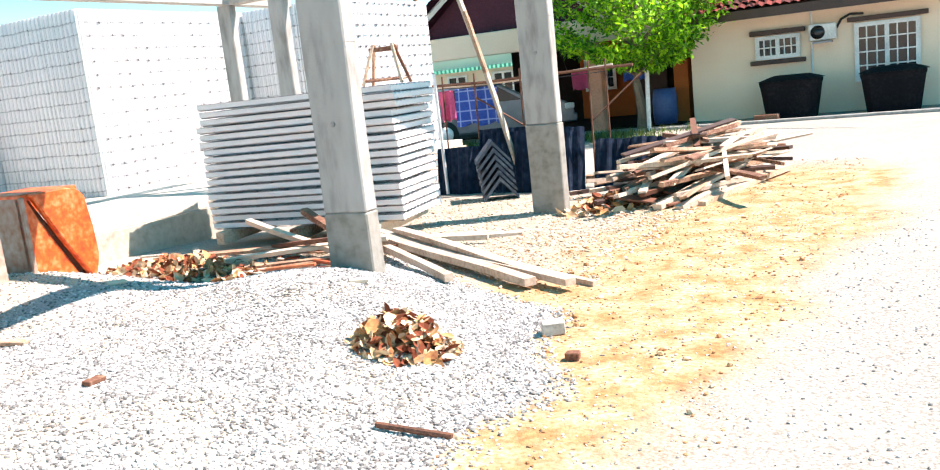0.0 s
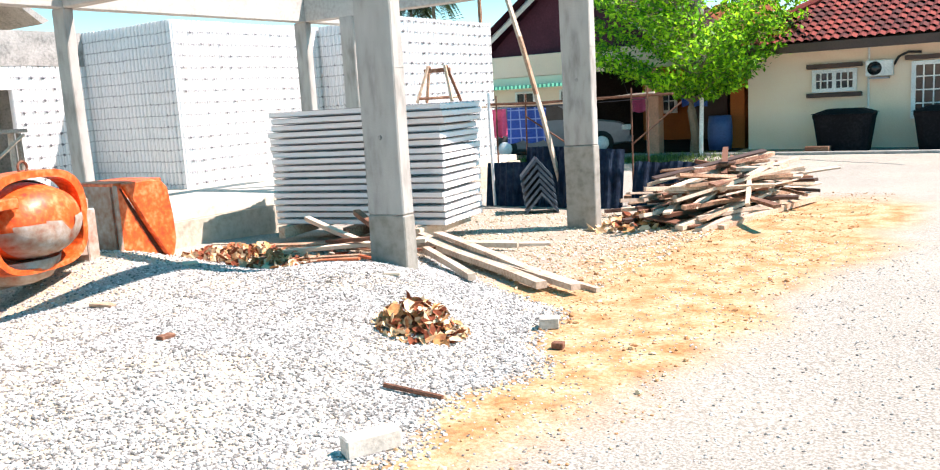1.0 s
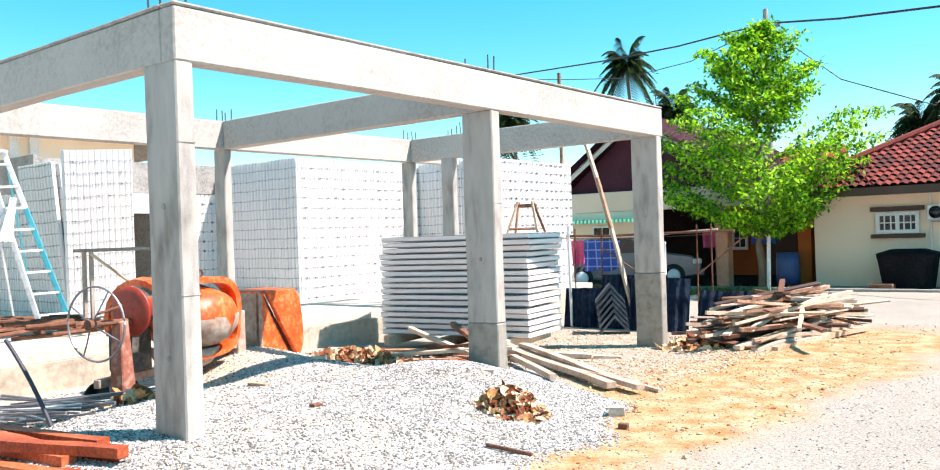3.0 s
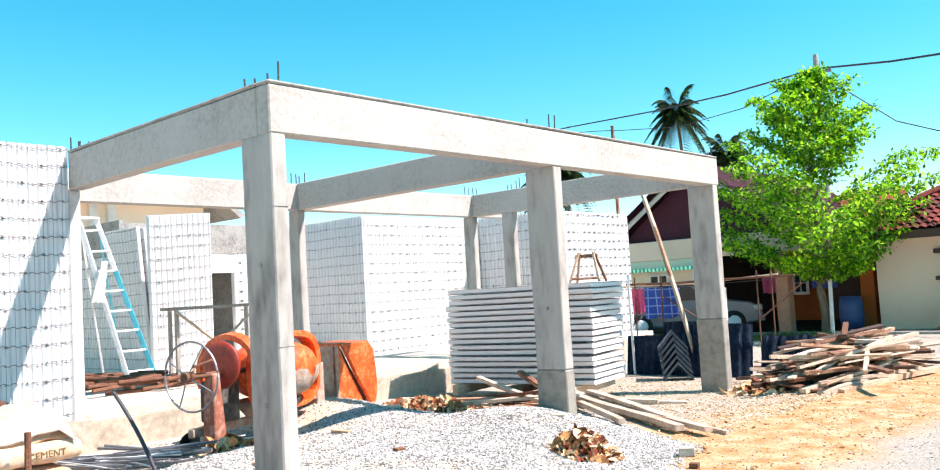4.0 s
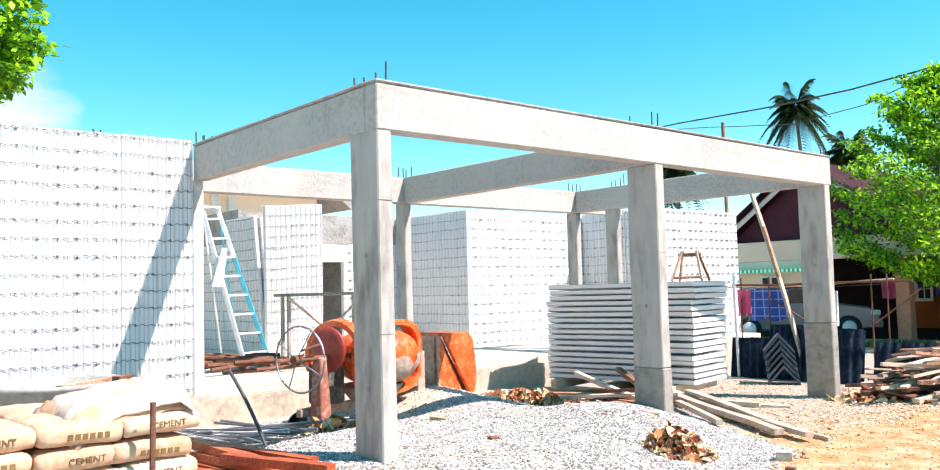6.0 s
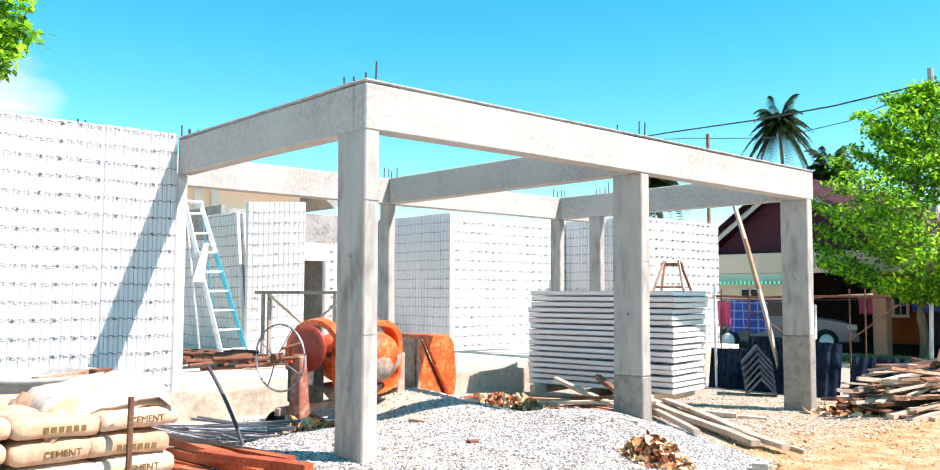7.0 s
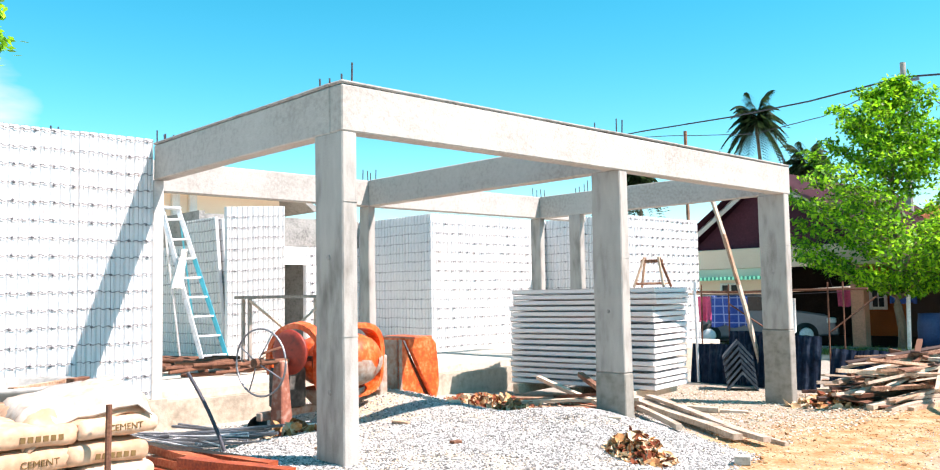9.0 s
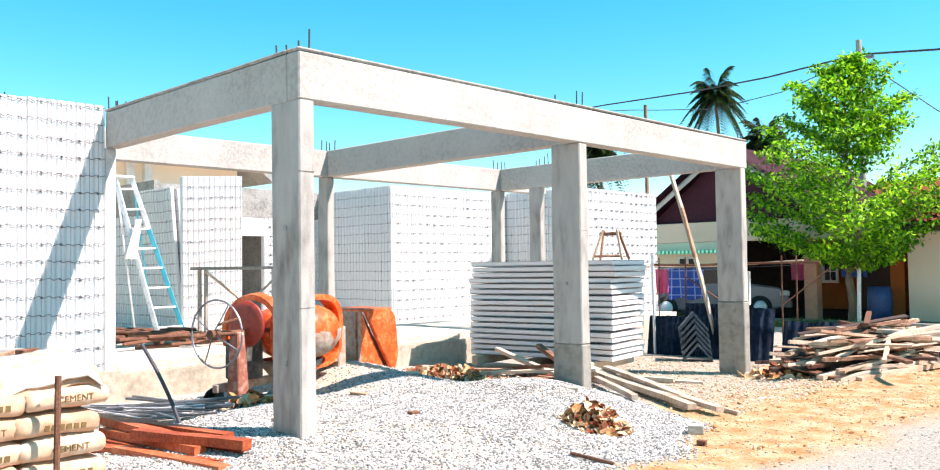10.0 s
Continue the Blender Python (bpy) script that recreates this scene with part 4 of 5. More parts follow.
def letters(text, size, parent, m, label):
    cu = bpy.data.curves.new("print", "FONT")
    cu.body, cu.size, cu.extrude, cu.align_x = text, size, 0.004, "CENTER"
    tmp = new("print", cu)
    me = bpy.data.meshes.new_from_object(tmp)
    bpy.data.objects.remove(tmp)
    o = link("print", me, PRINT, parent, label)
    o.matrix_local = m
    return o


def bags():
    rnd = random.Random(3)
    pal = thing("pallet", (-3.35, -0.55, 0), "rough wooden pallet under cement bags", "pallet")
    for k in range(5):
        at_parent(part("board", box((-4.05, -1.45 + k * 0.42, 0.06), (-2.75, -1.3 + k * 0.42, 0.085)), WOOD, None), pal)
    for k in range(3):
        at_parent(part("runner", box((-4.05 + k * 0.58, -1.45, -0.02), (-3.95 + k * 0.58, 0.37, 0.056)), WOOD, None), pal)
    k = 0
    for row in range(5):
        for col in range(3):
            for deep in range(2):
                top = row == 4
                if top and deep == 1 and col == 0:
                    continue
                k += 1
                b = thing("cement_bag", (0, 0, 0), "full tan paper cement bag with dark printing in a stack", "cement bag", "stack of cement bags")
                bod = part("sack", bag_mesh(k * 3.7), BAG, b)
                x = -3.1 - deep * 0.72 + rnd.uniform(-0.02, 0.02)
                y = 0.05 - col * 0.5 + rnd.uniform(-0.02, 0.02) - 0.03 * (row % 2)
                z = 0.165 + row * 0.15
                b.matrix_world = pose(x, y, z, rnd.uniform(-2, 2), rnd.uniform(-3, 3), rnd.uniform(-4, 4))
                if deep == 0:
                    face = pose(max(v.co.x for v in bod.data.vertices if abs(v.co.z) < 0.045 and abs(v.co.y - 0.04) < 0.15) - 0.002, 0.04, -0.026, 90, 0, 90)
                    if (row + col) % 2 == 0:
                        letters("CEMENT", 0.058, b, face, "dark brown lettering")
                    else:
                        for q in range(6):
                            bar = part("print_bar", box((-0.015, 0, -0.002), (0.015, 0.036, 0.003)), PRINT, b, "dark brown printed bar")
                            bar.matrix_local = face @ pose(-0.11 + q * 0.044, 0, 0)
    # empty sacks thrown over the top, one on another
    for i in range(6):
        s = bmesh.new()
        bmesh.ops.create_grid(s, x_segments=16, y_segments=20, size=0.5)
        for v in s.verts:
            x, y = v.co.x, v.co.y
            v.co = Vector((x * 0.74, y * 0.8, 0.03 * noise.noise(Vector((x * 5, y * 5, i * 7))) + 0.022 * noise.noise(Vector((x * 16, y * 9, i))) - 0.9 * max(0, x - 0.38) - 1.6 * max(0, abs(y) - 0.4) ** 1.3))
        bmesh.ops.solidify(s, geom=list(s.faces), thickness=0.014)
        for f in s.faces:
            f.smooth = True
        o = tagged(mesh_ob("empty_sack", s, BAG if i % 3 == 0 else EMPTYSACK), "crumpled empty paper cement sack lying on full bags", "sack", "empty sacks on the bags")
        o.matrix_world = pose(-3.16 + rnd.uniform(-0.04, 0.03), -0.13 + rnd.uniform(-0.05, 0.05), 0.855 + i * 0.024, rnd.uniform(-2, 2) + 8, rnd.uniform(1, 4), rnd.uniform(-9, 9))
    tagged(mesh_ob("stake", rod((-2.58, -0.08, -0.1), (-2.6, -0.06, 0.93), 0.02, seg=8), RUST), "rusty steel pipe stake standing before cement bags", "stake")


bags()


def tub():
    root = thing("mortar_tub", (-5.85, 0.2, 0.03), "large round grey mortar tub with a splashed rim", "tub")
    part("shell", lathe([(0.0, 0.03), (0.5, 0.03), (0.5, 0.0), (0.52, 0.0), (0.62, 0.74), (0.66, 0.76), (0.66, 0.8), (0.62, 0.8), (0.57, 0.78), (0.5, 0.12), (0.0, 0.1)], 40), GREYTUB, root)
    plank((-5.9, 0.88, 0.81), (-5.3, 0.1, 0.81), 0.06, 0.03, "wooden stirring board across the tub rim", "", seed=5)
    o = tagged(mesh_ob("brick", box((-0.1, -0.05, 0), (0.1, 0.05, 0.06), None, 0.006), RUST), "reddish brick on the tub rim", "brick")
    o.matrix_world = pose(-5.55, 0.74, 0.8, 0, 0, 120)
    for k in range(3):
        a, b = (-6.1 + k * 0.05, -0.75 - k * 0.06, 0.0), (-6.45, -0.55 - k * 0.1, 1.15 - k * 0.1)
        tagged(mesh_ob("steel_rod", rod(a, b, 0.018, seg=6), REBAR), "dark steel bar leaning by the tub", "steel bar", "bars leaning by the tub")


tub()


def yard_steel():
    rnd = random.Random(12)
    for i in range(48):
        x, y = rnd.uniform(-6.5, -5.9), rnd.uniform(1.3, 2.1)
        az = radians(rnd.gauss(28, 24))
        l = rnd.uniform(0.8, 1.8)
        a = gz(x, y, 0.02 + rnd.random() * 0.16)
        b = gz(x + math.cos(az) * l, y + math.sin(az) * l, 0.02 + rnd.random() * 0.1)
        tagged(mesh_ob("steel_rod", rod(a, b, rnd.choice((0.007, 0.01, 0.016)), seg=6), STEEL if i % 3 else ALU), "thin grey steel rod in a loose bundle on the ground", "steel rod", "loose bundle of rods")
    foot = Vector(gz(-4.6, 1.75, -0.02))
    pts = [foot + Vector((-0.42 * t - 0.16 * t * t, -0.1 * t, 0.8 * t - 0.08 * t * t)) for t in (k / 8 for k in range(9))]
    tagged(mesh_ob("bent_bar", tube(pts, 0.018, 7), REBAR), "dark bent steel bar sticking out of the ground", "steel bar")
    p = lathe([(0.15, -0.3), (0.165, -0.3), (0.165, 0.3), (0.15, 0.3), (0.15, -0.3)], 28)
    o = tagged(mesh_ob("drain_pipe", p, BLACKTANK), "short black plastic drain pipe lying on its side", "pipe")
    o.matrix_world = pose(*gz(-5.95, 3.0, 0.1), 90, 0, 40)
    rows = (((-4.75, 1.0), (-3.15, 1.35), 0.02), ((-4.6, 0.85), (-3.0, 1.3), 0.02), ((-4.7, 1.1), (-3.3, 1.25), 0.09), ((-4.3, 1.15), (-3.05, 1.5), 0.1), ((-4.1, 0.95), (-2.85, 1.2), 0.02), ((-4.6, 1.25), (-3.4, 1.55), 0.15), ((-4.9, 1.15), (-3.7, 1.2), 0.17), ((-4.0, 1.05), (-2.95, 1.45), 0.17))
    for i, (a, b, h) in enumerate(rows):
        plank((a[0], a[1], 0.04 + h), (b[0], b[1], 0.04 + h * 0.9), 0.11, 0.07, "red-brown sawn timber in a low pile", "pile of red timber", REDWOOD, seed=300 + i, name="beam")


yard_steel()


# ---- inside the unfinished house ----
def ladder():
    root = thing("ladder", (-9.8, 4.06, 0.455), "white aluminium step ladder with one turquoise stile", "ladder")
    lo, hi = (Vector((0, 0, 0)), Vector((0, 0.44, 0))), (Vector((-0.5, -0.49, 2.56)), Vector((-0.5, -0.23, 2.58)))
    at = lambda k, t: lo[k].lerp(hi[k], t)

    def channel(a, b, material, label=""):
        """A stile: a flat bar turned edge on to the rungs."""
        d = b - a
        bm = box((-0.035, -0.02, -d.length / 2), (0.035, 0.02, d.length / 2), None, 0.005)
        bm.transform(Matrix.Translation((a + b) / 2) @ d.to_track_quat("Z", "X").to_matrix().to_4x4())
        return part("stile", bm, material, root, label)

    channel(at(0, 0), at(0, 1), ALU)
    channel(at(1, 0), at(1, 0.68), BLUEPAINT, "turquoise stile")
    channel(at(1, 0.683), at(1, 1), ALU)
    for t in (0.085, 0.205, 0.325, 0.445, 0.565, 0.685, 0.805, 0.93):
        a, b = at(0, t), at(1, t)
        d = b - a
        rung = box((-0.03, -0.016, -d.length / 2), (0.03, 0.016, d.length / 2), None, 0.004)
        rung.transform(Matrix.Translation((a + b) / 2) @ d.to_track_quat("Z", "Y").to_matrix().to_4x4())
        part("rung", rung, ALU, root)
    for k, y in ((0, 0.05), (1, 0.36)):
        part("rear_leg", rod(at(k, 0.97), (-0.95, y, 0.0), 0.018, seg=4), BLUEPAINT if k else ALU, root)
    part("top_cap", box((-0.6, -0.52, 2.56), (-0.42, -0.2, 2.6), None, 0.008), ALU, root)


ladder()


rag = bmesh.new()
bmesh.ops.create_grid(rag, x_segments=10, y_segments=14, size=0.5)
for v in rag.verts:
    x, z = v.co.x, v.co.y
    v.co = Vector((0.04 * math.sin(x * 11 + z * 3), x * 0.3 * (0.55 - 0.5 * z) - 0.12 * (0.5 - z), z * 0.62))
bmesh.ops.solidify(rag, geom=list(rag.faces), thickness=0.006)
for f in rag.faces:
    f.smooth = True
o = tagged(mesh_ob("rag", rag, WHITE), "white cloth hanging over a ladder rung", "cloth")
o.matrix_world = pose(-10.02, 3.82, 2.05)


def leaning_panels():
    for i in range(5):
        root = thing("insulation_panel", (-12.35, 4.9 + i * 0.12, 0.455), "white foam panel with wire mesh leaning on others", "panel", "foam panels leaning in the house")
        h = 2.6 - 0.03 * (i % 3)
        part("core", panel_mesh(1.15, h, 0.045), FOAM, root)
        link("wire_mesh", wires_mesh(1.15, h, 80 + i), WIRE, root, "grey wire mesh")
        root.matrix_world = pose(-12.6 + 0.03 * i, 5.22 + i * 0.115, 0.455, 4.5, 0, 2)
    root = thing("insulation_panel", (0, 0, 0), "wide white foam panel leaning on the rear wall", "panel", "foam panels leaning in the house")
    part("core", panel_mesh(1.15, 2.72, 0.06), FOAM, root)
    link("wire_mesh", wires_mesh(1.15, 2.72, 90), WIRE, root, "grey wire mesh")
    root.matrix_world = pose(-11.0, 5.05, 0.455, 7, -4, 90)


leaning_panels()


def trestle():
    root = thing("trestle", (-9.0, 4.3, 0.455), "grey weathered wooden trestle with crossed braces", "trestle")
    part("top_board", box((-0.15, -0.08, 1.1), (0.15, 1.45, 1.15), None, 0.005), GREYWOOD, root)
    for y in (0.05, 1.35):
        for x in (-0.1, 0.1):
            part("post", box((x - 0.025, y - 0.025, 0), (x + 0.025, y + 0.025, 1.098), None, 0.004), GREYWOOD, root)
    for z0, z1 in ((0.02, 1.08), (1.08, 0.02)):
        part("brace", rod((0.14 if z0 < 1 else 0.18, 0.0, z0), (0.14 if z0 < 1 else 0.18, 1.4, z1), 0.022, seg=4), PALEWOOD, root)


trestle()


def pipe_pile():
    rnd = random.Random(31)
    for i in range(46):
        x, y = rnd.uniform(-10.6, -8.3), rnd.uniform(3.2, 4.6)
        az, l = radians(rnd.gauss(75, 30)), rnd.uniform(0.35, 1.1)
        z = 0.48 + rnd.random() * 0.17
        d = Vector((math.cos(az), math.sin(az), rnd.uniform(-0.06, 0.06))) * l / 2
        c = Vector((x, y, z))
        tagged(mesh_ob("steel_prop", rod(c - d, c + d, 0.028, seg=7), RUST), "rusty brown steel tube in a heap on the slab", "steel tube", "heap of rusty tubes")


pipe_pile()

# ---- scaffold rail, washing and sheets behind the last column ----
def scaffold():
    root = thing("scaffold_rail", (-5.7, 11.8, -0.08), "thin rusty scaffold posts with a lashed pole rail", "scaffold")
    for x in (0.0, 0.55, 1.3, 2.35, 2.6):
        part("post", rod((x, 0.02 * x, 0), (x + 0.03, 0, 1.75), 0.014, seg=6), RUST, root)
    part("post", rod((0.12, -0.35, 0), (0.1, -0.35, 1.8), 0.025, seg=8), ALU, root, "pale galvanised post")
    part("rail", tube([(-0.15, 0, 1.62), (0.8, 0.02, 1.6), (1.6, 0, 1.62), (3.0, 0.05, 1.63)], 0.024, 6), RUST, root)
    part("rail", tube([(-0.3, 0.08, 1.58), (1.2, 0.1, 1.58), (2.7, 0.1, 1.66)], 0.02, 6), WOOD, root)
    part("brace", rod((2.35, 0.03, 0.9), (3.0, 0.4, 1.5), 0.014, seg=5), RUST, root)
    part("brace", rod((0.55, 0.03, 1.4), (1.25, 0.2, 0.9), 0.014, seg=5), RUST, root)


scaffold()


def cloth(name, w, h, m, material, label, seed):
    bm = bmesh.new()
    bmesh.ops.create_grid(bm, x_segments=16, y_segments=12, size=0.5)
    for v in bm.verts:
        x, z = v.co.x, v.co.y
        v.co = Vector((x * w, 0.05 * math.sin(x * 13 + seed) * (0.6 - z), (z - 0.5) * h - 0.05 * abs(math.sin(x * 6 + seed)) * (0.5 - z)))
    bmesh.ops.solidify(bm, geom=list(bm.faces), thickness=0.006)
    for f in bm.faces:
        f.smooth = True
    o = tagged(mesh_ob(name, bm, material), label, "laundry", "washing on the line")
    o.matrix_world = m
    return o


CHECKED = mat("checked_cloth", (0.03, 0.09, 0.42), 0.9, grain=30, bump=0.1)
cn, cl = CHECKED.node_tree.nodes, CHECKED.node_tree.links
plain = cn["Principled BSDF"].inputs["Base Color"].links[0].from_socket
for axis_name in ("X", "Z"):
    wave, band_ramp, mixc = cn.new("ShaderNodeTexWave"), cn.new("ShaderNodeMapRange"), cn.new("ShaderNodeMix")
    wave.bands_direction, mixc.data_type = axis_name, "RGBA"
    wave.inputs["Scale"].default_value = 2.1
    band_ramp.inputs["From Min"].default_value, band_ramp.inputs["From Max"].default_value = 0.93, 0.99
    cl.new(cn["Geometry"].outputs["Position"], wave.inputs["Vector"])
    cl.new(wave.outputs["Fac"], band_ramp.inputs["Value"])
    cl.new(band_ramp.outputs[0], mixc.inputs[0])
    cl.new(plain, mixc.inputs[6])
    mixc.inputs[7].default_value = (0.25, 0.38, 0.7, 1)
    plain = mixc.outputs[2]
cl.new(plain, cn["Principled BSDF"].inputs["Base Color"])
cloth("towel", 0.26, 0.42, pose(-5.66, 11.85, 1.45), PINK, "bright pink towel hanging on a line", 1)
cloth("blanket", 0.72, 0.52, pose(-5.17, 11.9, 1.46), CHECKED, "blue checked blanket hanging on a line", 4)
cloth("towel", 0.3, 0.55, pose(-4.1, 11.95, 1.4), WHITE, "pale grey cloth hanging on a line", 6)
line = tube([(-5.8, 11.87, 1.49), (-4.7, 11.9, 1.46), (-3.1, 11.9, 1.5)], 0.006, 4)
tagged(mesh_ob("clothes_line", line, CABLE), "thin line tied to the scaffold posts", "line")


RIDGE = mat("slate_grey", (0.05, 0.075, 0.1), 0.7, dark=(0.025, 0.04, 0.06), light=(0.13, 0.17, 0.2), grain=20, stain=4, bump=0.2)


def sheets():
    for i, (x, y, rz, w, h, lean) in enumerate(((-5.75, 11.45, 3, 1.2, 0.72, 10), (-5.1, 11.55, -4, 1.2, 0.95, 8), (-4.5, 11.4, 4, 1.1, 0.9, 12), (-3.3, 11.6, 0, 1.0, 0.7, 16))):
        bm = bmesh.new()
        n = 40
        for k in range(n + 1):
            for z in (0, h):
                bm.verts.new((w * k / n, 0.025 * math.sin(k * 1.3) + 0.05 * math.sin(k * 0.3 + i), z))
        bm.verts.ensure_lookup_table()
        for k in range(n):
            bm.faces.new((bm.verts[2 * k], bm.verts[2 * k + 2], bm.verts[2 * k + 3], bm.verts[2 * k + 1]))
        bmesh.ops.solidify(bm, geom=list(bm.faces), thickness=0.012)
        o = tagged(mesh_ob("sheet", bm, TARP), "dark blue-grey sheet leaning on scaffold posts", "sheet", "sheets behind the column")
        o.matrix_world = pose(x, y, ground_z(x, y) - 0.01, -lean, 0, rz)
    # nested ridge pieces, each bent like a chevron
    for i in range(6):
        bm = prism([(-0.24, 0.0), (0.0, 0.28), (0.24, 0.0), (0.24, -0.05), (0.0, 0.22), (-0.24, -0.05)], 0.4)
        o = tagged(mesh_ob("ridge_tile", bm, RIDGE), "dark grey bent ridge piece stacked on others", "ridge tile", "stack of ridge pieces")
        o.matrix_world = pose(-4.32 - 0.02 * i, 10.75 + 0.01 * i, ground_z(-4.3, 10.8) + 0.05 + i * 0.1, 0, 0, 32)


sheets()
strut = plank((-5.35, 11.75, 3.2), (-4.35, 11.55, -0.05), 0.07, 0.05, "pale wooden prop leaning against the wall", "", PALEWOOD, seed=77, name="prop")
strut2 = plank((-5.12, 11.68, 2.55), (-4.84, 11.62, 1.65), 0.05, 0.05, "short brown batten tied to the prop", "", seed=78, name="batten")
plank((-8.14, 15.32, 5.35), (-8.14, 15.35, 2.9), 0.06, 0.06, "upright batten fixed behind the foam wall", "", seed=79, name="batten")


# ---- white neighbour house with red tiles ----
def window(root, x0, x1, z0, z1, y, cols, rows):
    w = at_parent(part("window", box((x0 - 0.02, y - 0.03, z0 - 0.02), (x1 + 0.02, y + 0.06, z1 + 0.02)), DARKGLASS, None, "dark window panes in white frames"), root)
    fr = bmesh.new()
    t = 0.045
    for a in (x0, (x0 + x1) / 2, x1):
        add_box(fr, (a - t, y - 0.08, z0 - t), (a + t, y - 0.032, z1 + t))
    for b in (z0, z1):
        add_box(fr, (x0 - t, y - 0.079, b - t), (x1 + t, y - 0.033, b + t))
    for k in range(1, cols):
        a = x0 + (x1 - x0) * k / cols
        add_box(fr, (a - 0.014, y - 0.07, z0), (a + 0.014, y - 0.034, z1))
    for k in range(1, rows):
        b = z0 + (z1 - z0) * k / rows
        add_box(fr, (x0, y - 0.069, b - 0.014), (x1, y - 0.035, b + 0.014))
    at_parent(part("window_frame", fr, WHITE, None, "white painted glazing bars"), w)
    return w


HY = 21.4


def white_house():
    root = thing("house", (-4.25, HY, 0), "cream-plastered bungalow with a red tiled hip roof", "house")
    add = lambda n, bm, m, l="": at_parent(part(n, bm, m, None, l), root)
    add("wall", rough(box((-4.25, HY, -0.1), (11, 31, 2.5)), 6, 0.01, 1, 1), PLASTER, "cream plaster with grey stains near the ground")
    window(root, -2.7, -1.81, 1.36, 1.8, HY, 6, 2)
    window(root, -0.6, 0.6, 0.68, 1.86, HY, 6, 4)
    for x0, x1, z0, z1 in ((-2.86, -1.65, 1.87, 1.98), (-2.86, -1.65, 1.2, 1.3), (-0.78, 0.8, 1.94, 2.04)):
        add("sill", box((x0, HY - 0.14, z0), (x1, HY - 0.004, z1), None, 0.01), DARKWOOD, "dark brown window ledge")
    add("fascia", box((-4.85, HY - 0.78, 2.26), (11, HY - 0.72, 2.46)), DARKWOOD, "dark brown fascia board")
    add("fascia", box((-4.86, HY - 0.72, 2.26), (-4.8, 31, 2.46)), DARKWOOD, "dark brown fascia board")
    add("soffit", box((-4.8, HY - 0.72, 2.4), (11, HY - 0.004, 2.44)), WHITE)
    # hip roof: the pantiles run up from the eaves, each row over the one below
    tan = math.tan(radians(27))
    vs, fs = [], []
    rows, tw = 31, 0.19
    for side in range(2):
        for r in range(rows):
            d0, d1 = r * 0.235, r * 0.235 + 0.28
            s0, s1 = -4.9 + d0, 11.4
            if side:
                s0, s1 = HY - 0.8 + d0, 31.0
            k = int((s1 - s0) / tw)
            for q in range(k):
                u = s0 + q * tw
                b = len(vs)
                for i in range(5):
                    uu = u + tw * i / 4
                    hgt = (0.0, 0.035, 0.048, 0.024, 0.0)[i]
                    for d, lift in ((d0, 0.035), (d1, 0.0)):
                        p = (uu, HY - 0.8 + d, 2.46 + d * tan + hgt + lift) if not side else (-4.9 + d, uu, 2.46 + d * tan + hgt + lift)
                        vs.append(p)
                for i in range(4):
                    a = b + 2 * i
                    fs.append((a, a + 2, a + 3, a + 1))
    me = bpy.data.meshes.new("roof")
    me.from_pydata(vs, [], fs)
    rf = link("roof", me, ROOFTILE, None, "weathered red clay pantiles")
    tagged(rf, kind="stuff")
    at_parent(rf, root)
    under = bmesh.new()
    q = [under.verts.new(p) for p in ((-4.88, HY - 0.78, 2.43), (11.4, HY - 0.78, 2.43), (11.4, 31, 2.43), (-4.88, 31, 2.43), (2.6, HY + 6.7, 2.43 + 7.45 * tan), (11.4, HY + 6.7, 2.43 + 7.45 * tan))]
    for f in ((0, 1, 5, 4), (0, 4, 3), (3, 4, 5, 2), (0, 3, 2, 1), (1, 2, 5)):
        under.faces.new([q[k] for k in f])
    add("roof_deck", under, DARKWOOD)
    ridge = tube([(-4.88 + t * 7.4, HY - 0.8 + t * 7.4, 2.52 + t * 7.4 * tan) for t in (k / 20 for k in range(21))], 0.1, 8)
    add("hip_ridge", ridge, ROOFTILE, "dark red hip tiles")
    ac = add("air_conditioner", box((-1.55, HY - 0.34, 1.62), (-0.99, HY - 0.06, 1.98), None, 0.02), WHITE, "white outdoor cooling unit with a round fan")
    at_parent(part("fan_grille", lathe([(0.0, 0.0), (0.14, 0.0), (0.15, 0.015), (0.0, 0.02)], 24, pose(-1.36, HY - 0.342, 1.8, 90, 0, 0)), DARKGLASS, None), ac)
    at_parent(part("bracket", box((-1.48, HY - 0.3, 1.56), (-1.08, HY - 0.05, 1.60)), STEEL, None), ac)
    at_parent(part("hose", tube([(-1.0, HY - 0.1, 1.85), (-0.9, HY - 0.1, 2.03), (-0.72, HY - 0.08, 2.12), (-0.45, HY - 0.06, 2.1)], 0.03, 6), BLACKTANK, None), ac)
    add("down_pipe", rod((-1.52, HY - 0.05, 0.0), (-1.52, HY - 0.05, 2.3), 0.025, seg=8), WHITE)


white_house()


